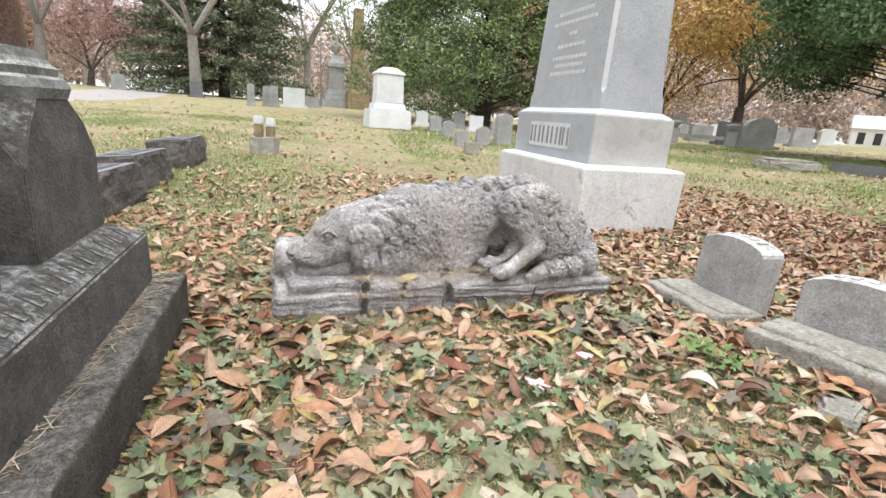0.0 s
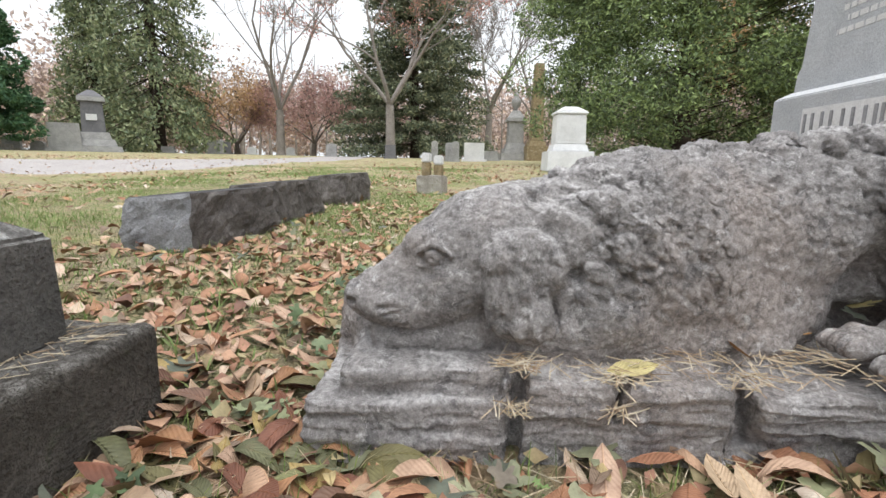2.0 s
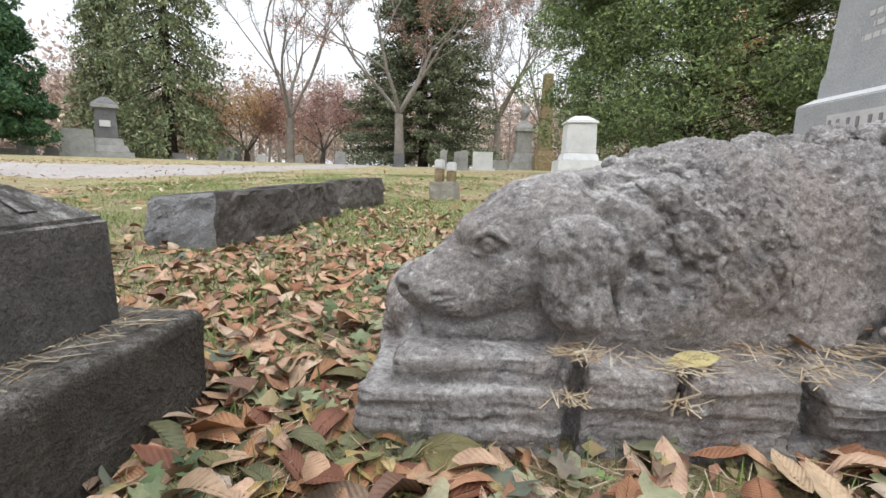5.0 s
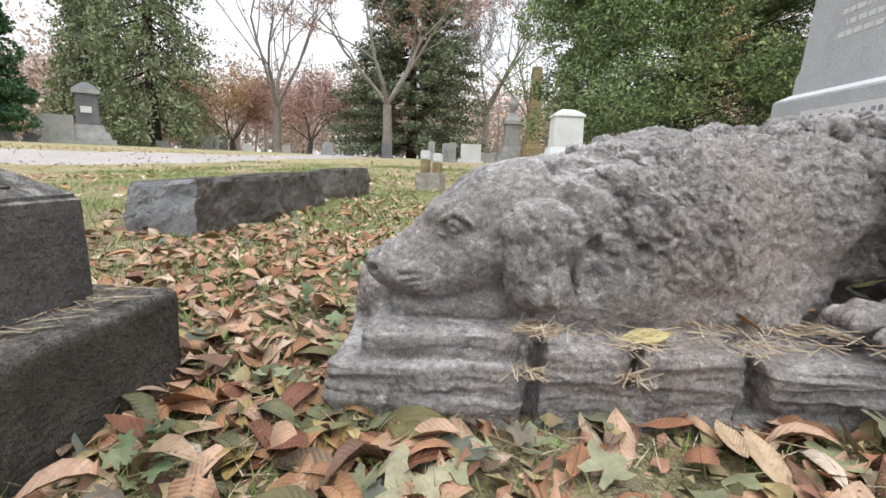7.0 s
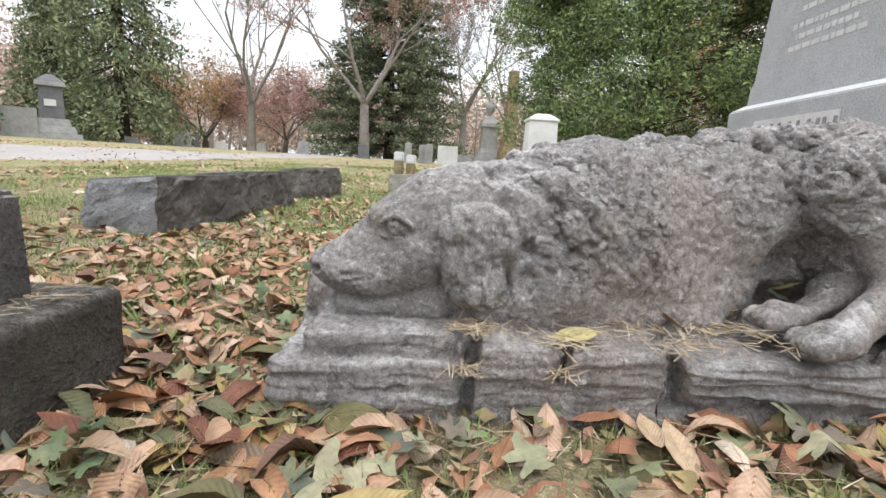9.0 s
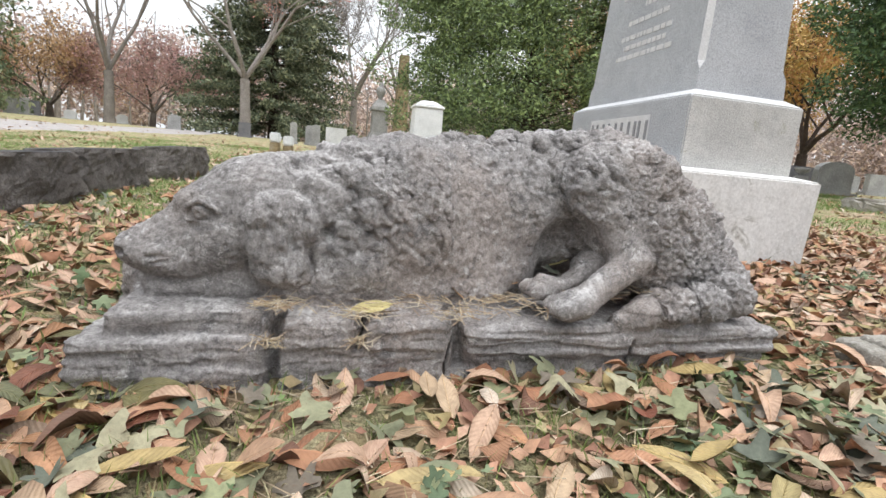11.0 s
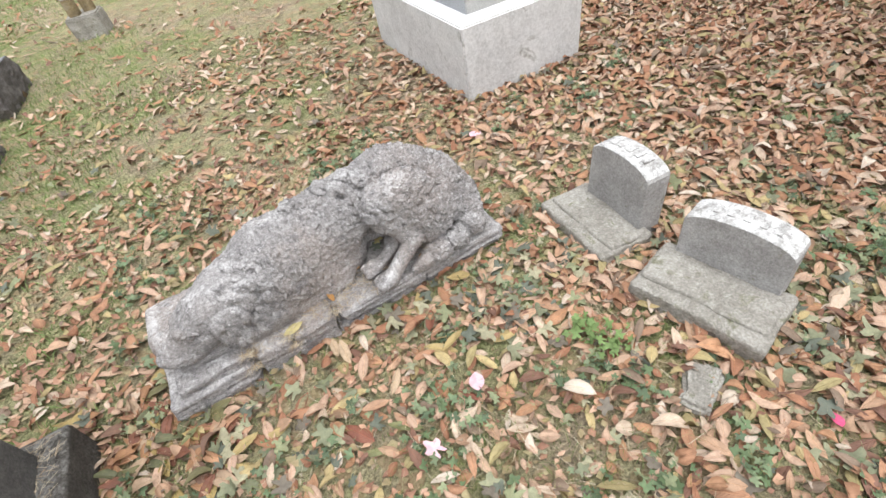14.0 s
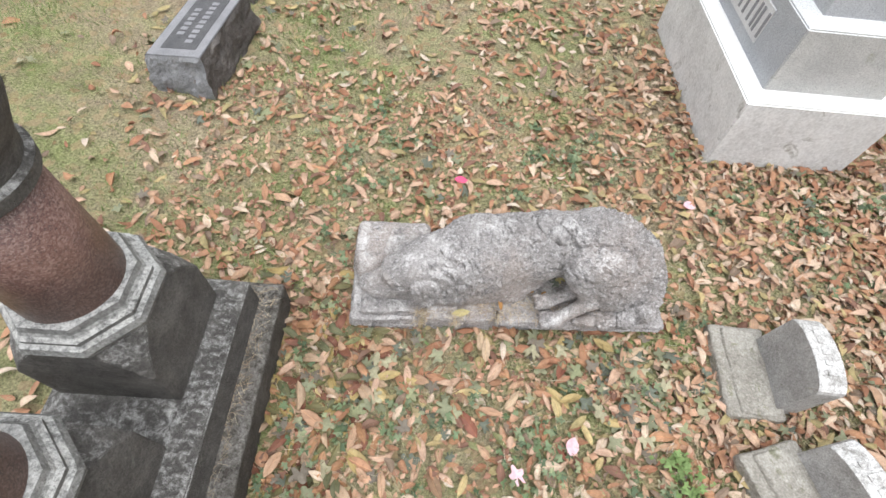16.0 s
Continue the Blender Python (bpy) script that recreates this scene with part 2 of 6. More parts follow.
M["large_leaf"] = leafy("large_curled_leaf", (0.0, (0.358, 0.184, 0.105)), (0.2, (0.443, 0.268, 0.170)), (0.42, (0.485, 0.360, 0.243)), (0.6, (0.230, 0.088, 0.057)), (0.72, (0.426, 0.323, 0.146)), (0.82, (0.204, 0.209, 0.097)), (0.92, (0.255, 0.159, 0.097)), grain=45, ribs=True, rough=0.6, single=True)
M["ivy"] = leafy("grey_green_ground_plant", (0.0, (0.13, 0.185, 0.09)), (0.3, (0.20, 0.245, 0.14)), (0.55, (0.095, 0.135, 0.075)), (0.75, (0.27, 0.30, 0.17)), (0.9, (0.16, 0.22, 0.12)), grain=70, dark=(0.07, 0.06, 0.04))
M["crumb"] = leafy("leaf_crumb", (0.0, (0.413, 0.226, 0.148)), (0.2, (0.538, 0.324, 0.213)), (0.4, (0.338, 0.265, 0.148)), (0.55, (0.301, 0.157, 0.106)), (0.7, (0.600, 0.392, 0.278)), (0.85, (0.376, 0.314, 0.176)))
M["green_litter"] = leafy("green_lobed_leaf", (0.0, (0.210, 0.221, 0.137)), (0.25, (0.298, 0.301, 0.190)), (0.45, (0.133, 0.150, 0.116)), (0.6, (0.376, 0.351, 0.232)), (0.78, (0.188, 0.161, 0.127)), (0.9, (0.265, 0.281, 0.158)))
M["blade"] = leafy("grass_blade", (0.0, (0.17, 0.24, 0.06)), (0.3, (0.36, 0.32, 0.16)), (0.5, (0.22, 0.28, 0.08)), (0.68, (0.45, 0.40, 0.24)), (0.85, (0.12, 0.19, 0.05)), grain=30, dark=(0.05, 0.06, 0.035))
M["straw"] = leafy("dry_needle", (0.0, (0.52, 0.42, 0.29)), (0.4, (0.62, 0.54, 0.41)), (0.7, (0.42, 0.31, 0.21)), grain=30)
M["lush"] = leafy("fresh_lawn_blade", (0.0, (0.206, 0.301, 0.095)), (0.4, (0.284, 0.362, 0.142)), (0.7, (0.167, 0.252, 0.071)), grain=30, dark=(0.118, 0.140, 0.057))
M["yellow_leaf"] = leafy("yellow_green_leaf", (0.0, (0.52, 0.45, 0.22)), grain=60, ribs=True)
M["orange_leaf"] = leafy("tan_orange_leaf", (0.0, (0.50, 0.27, 0.10)), grain=60, ribs=True)
M["pink"] = leafy("pink_petal", (0.0, (0.78, 0.50, 0.55)), grain=40)
M["hot_pink"] = leafy("bright_pink_petal", (0.0, (0.7, 0.10, 0.22)), grain=40)
M["weed"] = leafy("fresh_green_weed", (0.0, (0.15, 0.235, 0.075)), (0.5, (0.19, 0.28, 0.10)), grain=60, dark=(0.05, 0.06, 0.035))
M["branch_leaf"] = leafy("dry_brown_leaf", (0.0, (0.30, 0.15, 0.09)), (0.3, (0.40, 0.24, 0.16)), (0.6, (0.24, 0.11, 0.07)), (0.8, (0.48, 0.32, 0.22)), grain=40)
M["cedar"] = leafy("dark_olive_cedar_spray", (0.0, (0.146, 0.205, 0.095)), (0.3, (0.225, 0.307, 0.129)), (0.55, (0.332, 0.429, 0.175)), (0.8, (0.112, 0.144, 0.079)), grain=3, rough=0.7, dark=(0.066, 0.081, 0.052))
M["cedar_right"] = leafy("green_cedar_spray", (0.0, (0.079, 0.143, 0.068)), (0.3, (0.122, 0.208, 0.092)), (0.55, (0.173, 0.268, 0.113)), (0.8, (0.065, 0.101, 0.053)), grain=3, rough=0.7, dark=(0.050, 0.068, 0.042))
# spruce greens include some distance haze, lightened in the colour
M["spruce"] = leafy("grey_green_spruce_spray", (0.0, (0.158, 0.205, 0.117)), (0.4, (0.263, 0.309, 0.164)), (0.75, (0.350, 0.377, 0.218)), grain=3, dark=(0.062, 0.073, 0.046))
M["pine"] = leafy("blue_green_pine_spray", (0.0, (0.120, 0.149, 0.096)), (0.4, (0.192, 0.220, 0.140)), (0.75, (0.312, 0.336, 0.204)), grain=3, dark=(0.05, 0.06, 0.035))
M["arbor"] = leafy("deep_green_arborvitae_spray", (0.0, (0.056, 0.133, 0.066)), (0.4, (0.088, 0.189, 0.088)), (0.75, (0.133, 0.243, 0.111)), grain=3, dark=(0.05, 0.06, 0.035))
M["gold"] = leafy("golden_autumn_leaf", (0.0, (0.52, 0.34, 0.11)), (0.3, (0.62, 0.43, 0.16)), (0.55, (0.48, 0.25, 0.10)), (0.75, (0.40, 0.34, 0.13)), (0.9, (0.58, 0.29, 0.13)), grain=3)
M["tan"] = leafy("tan_autumn_leaf", (0.0, (0.590, 0.387, 0.201)), (0.4, (0.698, 0.481, 0.265)), (0.75, (0.513, 0.342, 0.201)), grain=3)
# rose tones paled in the colour for distance haze
M["rose"] = leafy("rose_red_autumn_leaf", (0.0, (0.50, 0.29, 0.27)), (0.4, (0.60, 0.39, 0.36)), (0.75, (0.47, 0.33, 0.27)), grain=3)
M["coral"] = leafy("coral_autumn_leaf", (0.0, (0.60, 0.27, 0.23)), (0.5, (0.66, 0.37, 0.29)), (0.8, (0.58, 0.42, 0.30)), grain=3)
# far twigs: the haze is painted in as a lighter pinkish grey
M["haze_wood"] = leafy("haze_lightened_bare_twigs", (0.0, (0.456, 0.371, 0.338)), (0.4, (0.608, 0.489, 0.439)), (0.75, (0.709, 0.558, 0.456)), grain=3)

# lawn: straw, moss green and bare earth
k = Nodes("autumn_lawn", 0.95, 0.1)
c = k.ramp(k.noise(0.9, 6, 0.65), (0.38, (0.25, 0.29, 0.12)), (0.49, (0.36, 0.35, 0.19)), (0.60, (0.42, 0.35, 0.24)), (0.75, (0.36, 0.28, 0.205)))
c = k.mix(k.ramp(k.noise(5, 6, 0.7), (0.45, 0.0), (0.62, 0.65)), c, (0.31, 0.245, 0.18))
c = k.mix(0.9, c, k.ramp(k.noise(70, 5, 0.8), (0.32, 0.12), (0.5, 0.5), (0.68, 0.9)), "OVERLAY")
leafspots = k.voronoi(21, "Color")
c = k.mix(k.ramp(leafspots, (0.7, 0.0), (0.72, 0.5)), c, k.ramp(leafspots, (0.64, (0.45, 0.28, 0.15)), (0.8, (0.55, 0.42, 0.26)), (0.95, (0.33, 0.17, 0.10))))
k.colour(c)
k.bump(k.noise(90, 5, 0.8), 0.02).bump(k.noise(14, 5, 0.7), 0.03)
M["lawn"] = k.m


# ---------------------------------------------------------------- mesh helpers
def smoothstep(a, b, x):
    s = np.clip((np.asarray(x, float) - a) / (b - a), 0, 1)
    return s * s * (3 - 2 * s)


def ground_z(x, y):
    """Height of the ground: level round the dog, rising gently towards the road and the woods."""
    x, y = np.asarray(x, float), np.asarray(y, float)
    r = np.hypot(x - 0.3, y - 1.5)
    z = np.interp(r, [0, 4.5, 6, 9, 12, 15, 20, 33, 45, 70, 120, 600], [0, 0, 0.03, 0.12, 0.24, 0.33, 0.42, 0.66, 0.85, 1.0, 0.9, 0.4])
    left = smoothstep(-3, -8, x) * smoothstep(5, 8, r) * smoothstep(17.5, 13, r)
    return z - 0.22 * left - 0.03 * smoothstep(1.5, 0.5, np.hypot(x - 0.1, y - 1.2))


def mesh_of(name, verts, faces, mat, smooth=False):
    me = bpy.data.meshes.new(name)
    me.from_pydata(verts if isinstance(verts, list) else verts.tolist(), [], faces if isinstance(faces, list) else faces.tolist())
    for m in (mat if isinstance(mat, (list, tuple)) else [mat]):
        me.materials.append(m)
    if smooth:
        me.shade_smooth()
    me.update()
    return me


def solid(name, verts, faces, mat, parent=None, label="", smooth=False):
    ob = new(name, mesh_of(name, verts, faces, mat, smooth))
    if parent:
        ob.parent = parent
    if label:
        ob["label"] = label
    return ob


def part(name, bm, mat, parent, label="", smooth=False):
    me = bpy.data.meshes.new(name)
    bm.to_mesh(me)
    bm.free()
    me.materials.append(mat)
    if smooth:
        me.shade_smooth()
    ob = new(name, me)
    ob.parent = parent
    if label:
        ob["label"] = label
    return ob


def thing(name, m, label, category, group="", kind=""):
    ob = new(name)
    ob.matrix_world = m
    return tagged(ob, label, category, group, kind)


def jitter(bm, amount, scale, seed=0.0):
    for v in bm.verts:
        v.co += noise.noise_vector(v.co * scale + Vector((seed, seed * 1.7, 0))) * amount


def block(x0, x1, y0, y1, z0, z1, bevel=0.008, cuts=0, rough=0.0, seed=0.0, taper=0.0):
    """A block with worn edges; taper draws the top in on each side."""
    bm = bmesh.new()
    bmesh.ops.create_cube(bm, size=1)
    for v in bm.verts:
        top = v.co.z > 0
        v.co.x = (x0 + x1) / 2 + v.co.x * (x1 - x0 - (2 * taper if top else 0))
        v.co.y = (y0 + y1) / 2 + v.co.y * (y1 - y0 - (2 * taper if top else 0))
        v.co.z = z1 if top else z0
    if bevel:
        bmesh.ops.bevel(bm, geom=bm.edges[:], offset=bevel, segments=2, affect="EDGES")
    if cuts:
        bmesh.ops.subdivide_edges(bm, edges=bm.edges[:], cuts=cuts, use_grid_fill=True)
        jitter(bm, rough, 9, seed)
    return bm


def loft(rings, close=True):
    """A skin through rings of equal length, capped at both ends."""
    n = len(rings[0])
    verts = [tuple(p) for r in rings for p in r]
    faces = [(i * n + j, i * n + (j + 1) % n, (i + 1) * n + (j + 1) % n, (i + 1) * n + j) for i in range(len(rings) - 1) for j in range(n)]
    if close:
        faces += [tuple(reversed(range(n))), tuple((len(rings) - 1) * n + j for j in range(n))]
    return verts, faces


def ring(cx, cy, z, r, n, turn=0.0, square=0.0):
    out = []
    for j in range(n):
        a = 2 * math.pi * (j + 0.5) / n + turn
        out.append((cx + r * math.cos(a), cy + r * math.sin(a), z))
    return out


# ---------------------------------------------------------------- ground and road
radii = np.concatenate([np.arange(0, 5, 0.1), np.arange(5, 12, 0.3), np.geomspace(12, 900, 50)])[1:]
turns = np.linspace(0, 2 * math.pi, 181)[:-1]
gx = 0.3 + np.outer(radii, np.cos(turns)).ravel()
gy = 1.5 + np.outer(radii, np.sin(turns)).ravel()
bumps = np.array([noise.noise(Vector((a * 1.3, b * 1.3, 0))) for a, b in zip(gx, gy)]) * 0.012
gv = np.column_stack([gx, gy, ground_z(gx, gy) + bumps])
n = len(turns)
gf = [(i * n + j, i * n + (j + 1) % n, (i + 1) * n + (j + 1) % n, (i + 1) * n + j) for i in range(len(radii) - 1) for j in range(n)]
gf = [(a, d, c, b) for a, b, c, d in gf]
gv = np.vstack([gv, [[0.3, 1.5, 0.0]]])
gf += [(len(gv) - 1, j, (j + 1) % n) for j in range(n)]
ground = solid("ground", gv, gf, M["lawn"], smooth=True)
tagged(ground, "autumn cemetery lawn of straw and moss green grass", "ground", kind="structure")


def strip(name, points, widths, mat, label, lift):
    rows = []
    pts, k = [], 8
    for i in range(len(points) - 1):
        a, b, c, d = (np.array(points[min(max(j, 0), len(points) - 1)], float) for j in (i - 1, i, i + 1, i + 2))
        for t in np.arange(k) / k:
            pts.append(Vector((*(0.5 * (2 * b + (c - a) * t + (2 * a - 5 * b + 4 * c - d) * t * t + (3 * b - a - 3 * c + d) * t ** 3)), 0)))
    widths = [widths[0]] * len(pts)
    for i, p in enumerate(pts):
        d = (pts[min(i + 1, len(pts) - 1)] - pts[max(i - 1, 0)]).normalized()
        side = Vector((-d.y, d.x, 0)) * widths[i] / 2
        rows.append([p + side * s for s in (-1, -0.5, 0, 0.5, 1)])
    verts = [(q.x, q.y, float(ground_z(q.x, q.y)) + lift * (1 if 0 < j < 4 else -0.4)) for r in rows for j, q in enumerate(r)]
    faces = [(i * 5 + j, (i + 1) * 5 + j, (i + 1) * 5 + j + 1, i * 5 + j + 1) for i in range(len(rows) - 1) for j in range(4)]
    ob = solid(name, verts, faces, mat)
    return tagged(ob, label, "road", kind="structure")


road = strip("road", [(-60, -4), (-40, 1), (-20, 6.5), (-15, 8.8), (-10.9, 11.4), (-9.7, 13.6), (-8.4, 18.3), (-9, 24), (-10, 30), (-13, 45), (-16, 80)], [4] * 11, M["road"], "pale gravel cemetery road", 0.03)


# ---------------------------------------------------------------- the carved dog on its rock base
def smin(a, b, r):
    h = np.clip(0.5 + 0.5 * (b - a) / r, 0, 1)
    return b * (1 - h) + a * h - r * h * (1 - h)


def grain_noise(P, scale, salt=0.0):
    """Smooth lattice noise from -1 to 1 at many points at once."""
    q = np.asarray(P, float) @ np.array([[0.80, 0.36, 0.48], [-0.60, 0.48, 0.64], [0.0, -0.80, 0.60]]) * scale + salt * 17.3
    i = np.floor(q)
    f = q - i
    f = f * f * (3 - 2 * f)
    out = 0.0
    for a in (0, 1):
        for b in (0, 1):
            for c in (0, 1):
                h = np.sin((i[:, 0] + a) * 127.1 + (i[:, 1] + b) * 311.7 + (i[:, 2] + c) * 74.7 + salt) * 43758.5453
                w = (f[:, 0] if a else 1 - f[:, 0]) * (f[:, 1] if b else 1 - f[:, 1]) * (f[:, 2] if c else 1 - f[:, 2])
                out = out + (2 * (h - np.floor(h)) - 1) * w
    return out


class Clay:
    """Shapes melted together on a grid, then skinned."""

    def __init__(self, lo, hi, step):
        self.lo, self.step = np.array(lo, float), step
        ax = [np.arange(l, h, step, dtype=np.float32) for l, h in zip(lo, hi)]
        self.U, self.V, self.W = np.meshgrid(*ax, indexing="ij")
        self.d = np.full(self.U.shape, 9.0, np.float32)

    def window(self, lo, hi, pad):
        s = []
        for a, (l, h) in enumerate(zip(lo, hi)):
            i0 = int(max(0, (l - pad - self.lo[a]) / self.step))
            i1 = int(min(self.d.shape[a], (h + pad - self.lo[a]) / self.step + 2))
            s.append(slice(i0, max(i1, i0 + 1)))
        return tuple(s)

    def put(self, s, d, blend, cut=False):
        self.d[s] = -smin(-self.d[s], d, blend) if cut else smin(self.d[s], d, blend)

    def egg(self, c, r, blend=0.03, turn=(0, 0, 0), cut=False):
        R = max(r)
        s = self.window([v - R for v in c], [v + R for v in c], blend + 0.02)
        m = Euler([radians(a) for a in turn]).to_matrix().transposed()
        p = [self.U[s] - c[0], self.V[s] - c[1], self.W[s] - c[2]]
        q = [sum(m[i][j] * p[j] for j in range(3)) for i in range(3)]
        k0 = np.sqrt(sum((a / b) ** 2 for a, b in zip(q, r))) + 1e-6
        k1 = np.sqrt(sum((a / (b * b)) ** 2 for a, b in zip(q, r))) + 1e-6
        self.put(s, k0 * (k0 - 1) / k1, blend, cut)

    def limb(self, a, ra, b, rb, blend=0.03, cut=False):
        R = max(ra, rb)
        s = self.window([min(x, y) - R for x, y in zip(a, b)], [max(x, y) + R for x, y in zip(a, b)], blend + 0.02)
        p = [self.U[s] - a[0], self.V[s] - a[1], self.W[s] - a[2]]
        e = [y - x for x, y in zip(a, b)]
        h = np.clip(sum(x * y for x, y in zip(p, e)) / sum(x * x for x in e), 0, 1)
        self.put(s, np.sqrt(sum((x - y * h) ** 2 for x, y in zip(p, e))) - (ra + (rb - ra) * h), blend, cut)

    def slab(self, lo, hi, r, blend=0.02, lean=0.0):
        s = self.window(lo, hi, blend + 0.1)
        u = self.U[s] - lean * (self.W[s] - lo[2])
        q = [np.abs(g - (l + h) / 2) - (h - l) / 2 + r for g, l, h in zip((u, self.V[s], self.W[s]), lo, hi)]
        d = np.sqrt(sum(np.maximum(a, 0) ** 2 for a in q)) + np.minimum(np.maximum(np.maximum(q[0], q[1]), q[2]), 0) - r
        self.put(s, d, blend)

    def skin(self):
        """Surface nets: one point in each cell that the surface crosses."""
        d, n = self.d, self.d.shape
        inside = d < 0
        corners = [(i, j, k) for i in (0, 1) for j in (0, 1) for k in (0, 1)]
        cut = lambda a, o: a[o[0]:n[0] - 1 + o[0], o[1]:n[1] - 1 + o[1], o[2]:n[2] - 1 + o[2]]
        count = sum(cut(inside, o).astype(np.int8) for o in corners)
        cell = np.argwhere((count > 0) & (count < 8))
        num = np.full([a - 1 for a in n], -1, np.int64)
        num[tuple(cell.T)] = np.arange(len(cell))
        acc, tot = np.zeros((len(cell), 3)), np.zeros(len(cell))
        val = {o: d[cell[:, 0] + o[0], cell[:, 1] + o[1], cell[:, 2] + o[2]] for o in corners}
        for o in corners:
            for ax in range(3):
                if o[ax] == 0:
                    q = tuple(1 if i == ax else v for i, v in enumerate(o))
                    hit = (val[o] < 0) != (val[q] < 0)
                    f = val[o] / np.where(hit, val[o] - val[q], 1)
                    p = np.tile(np.array(o, float), (len(cell), 1))
                    p[:, ax] = f
                    acc += np.where(hit[:, None], p, 0)
                    tot += hit
        verts = self.lo + (cell + acc / tot[:, None]) * self.step
        faces = []
        for ax in range(3):
            b, c = (ax + 1) % 3, (ax + 2) % 3
            sl0, sl1 = [slice(1, -1)] * 3, [slice(1, -1)] * 3
            sl0[ax], sl1[ax] = slice(0, -1), slice(1, None)
            i0, i1 = inside[tuple(sl0)], inside[tuple(sl1)]
            at = np.argwhere(i0 != i1)
            flip = i0[tuple(at.T)]
            g = at + np.array([0 if a == ax else 1 for a in range(3)])
            eb, ec = np.eye(3, dtype=int)[b], np.eye(3, dtype=int)[c]
            quad = np.column_stack([num[tuple((g - p).T)] for p in (0 * eb, eb, eb + ec, ec)])
            quad[~flip] = quad[~flip][:, ::-1]
            faces.append(quad[(quad >= 0).all(axis=1)])
        return verts, np.vstack(faces)


def carved_dog():
    g = Clay((-0.06, -0.09, -0.05), (1.56, 0.54, 0.56), 0.0034)
    # rock base: three lumps, each of two ledges
    g.slab((-0.02, 0.0, -0.09), (0.30, 0.475, 0.070), 0.014, 0.004, 0.12)
    g.slab((0.025, 0.02, 0.0), (0.30, 0.48, 0.122), 0.016, 0.006, 0.25)
    g.slab((0.295, 0.005, -0.09), (0.652, 0.47, 0.052), 0.012, 0.003)
    g.slab((0.30, -0.004, 0.04), (0.655, 0.47, 0.110), 0.016, 0.004)
    g.slab((0.655, 0.012, -0.09), (1.455, 0.465, 0.042), 0.014, 0.003)
    g.slab((0.66, -0.012, 0.03), (1.462, 0.47, 0.098), 0.020, 0.006)
    g.slab((-0.012, 0.25, 0.02), (0.34, 0.48, 0.182), 0.030, 0.02, 0.1)
    g.egg((0.07, 0.25, 0.13), (0.06, 0.09, 0.055), 0.03)
    g.egg((0.74, 0.32, 0.08), (0.66, 0.15, 0.085), 0.03)
    # cracks: wide mouths that run back over the ledge
    for u0, u1, top, foot, r in ((0.325, 0.312, 0.140, -0.05, 0.019), (0.480, 0.470, 0.120, 0.045, 0.013), (0.655, 0.674, 0.120, 0.0, 0.018), (1.062, 1.058, 0.062, -0.05, 0.010)):
        for j in range(5):
            g.limb((u0 + 0.003 * j, 0.014 * j - 0.01, top), r * (0.72 - 0.08 * j), (u1 + 0.003 * j, 0.014 * j - 0.01, foot), r * (0.82 - 0.08 * j), 0.003, True)
        g.limb((u0, -0.012, top), r * 0.9, (u1, -0.012, foot), r * 1.4, 0.006, True)
        g.limb((u0, 0.0, top), r * 0.8, (u0 + 0.012, 0.075, top + 0.004), 0.004, 0.006, True)
    g.egg((0.69, 0.0, 0.0), (0.035, 0.035, 0.032), 0.012, cut=True)
    # bedding planes that part the ledges
    for u0, w0, u1, w1, r in ((-0.03, 0.080, 0.28, 0.062, 0.008), (0.0, 0.030, 0.28, 0.016, 0.006), (0.31, 0.056, 0.475, 0.050, 0.009), (0.485, 0.048, 0.65, 0.062, 0.010), (0.31, 0.012, 0.66, 0.006, 0.006),
                              (0.69, 0.044, 0.88, 0.056, 0.010), (0.88, 0.056, 1.05, 0.040, 0.008), (1.07, 0.052, 1.46, 0.060, 0.010), (0.72, 0.084, 1.0, 0.076, 0.005)):
        g.limb((u0, -0.014, w0), r, (u1, -0.010, w1), r, 0.003, True)
    # trunk of the body
    g.limb((0.35, 0.19, 0.268), 0.128, (0.56, 0.235, 0.275), 0.162, 0.05)
    g.limb((0.56, 0.24, 0.277), 0.162, (0.90, 0.275, 0.320), 0.148, 0.05)
    g.egg((0.60, 0.20, 0.19), (0.26, 0.125, 0.10), 0.05)
    g.egg((0.57, 0.17, 0.28), (0.11, 0.095, 0.145), 0.05)
    spine = random.Random(4)
    for j in range(11):
        u0 = 0.60 + 0.047 * j
        r0 = spine.uniform(0.024, 0.036)
        g.egg((u0, 0.245 + spine.uniform(-0.02, 0.05), 0.428 + 0.095 * (u0 - 0.56) + spine.uniform(-0.004, 0.010)), (r0, r0 * 1.2, r0 * 0.75), 0.008)
    g.egg((0.475, 0.085, 0.165), (0.11, 0.042, 0.042), 0.015, (0, -6, 0))
    g.egg((0.45, 0.2, 0.22), (0.2, 0.14, 0.12), 0.05)
    g.egg((0.52, 0.165, 0.165), (0.24, 0.095, 0.075), 0.02)
    g.egg((0.31, 0.17, 0.165), (0.15, 0.09, 0.06), 0.015)
    g.egg((0.74, 0.22, 0.17), (0.17, 0.11, 0.08), 0.03)
    for u, v, w, r, t in ((0.405, 0.075, 0.33, 0.05, 30), (0.43, 0.07, 0.27, 0.045, 40), (0.415, 0.065, 0.22, 0.04, 50), (0.47, 0.085, 0.36, 0.05, 20), (0.50, 0.075, 0.30, 0.045, 50), (0.46, 0.14, 0.40, 0.05, 10), (0.40, 0.13, 0.375, 0.05, 15)):
        g.egg((u, v, w), (r, 0.020, r * 0.42), 0.030, (0, t, 0))
    mane = random.Random(12)
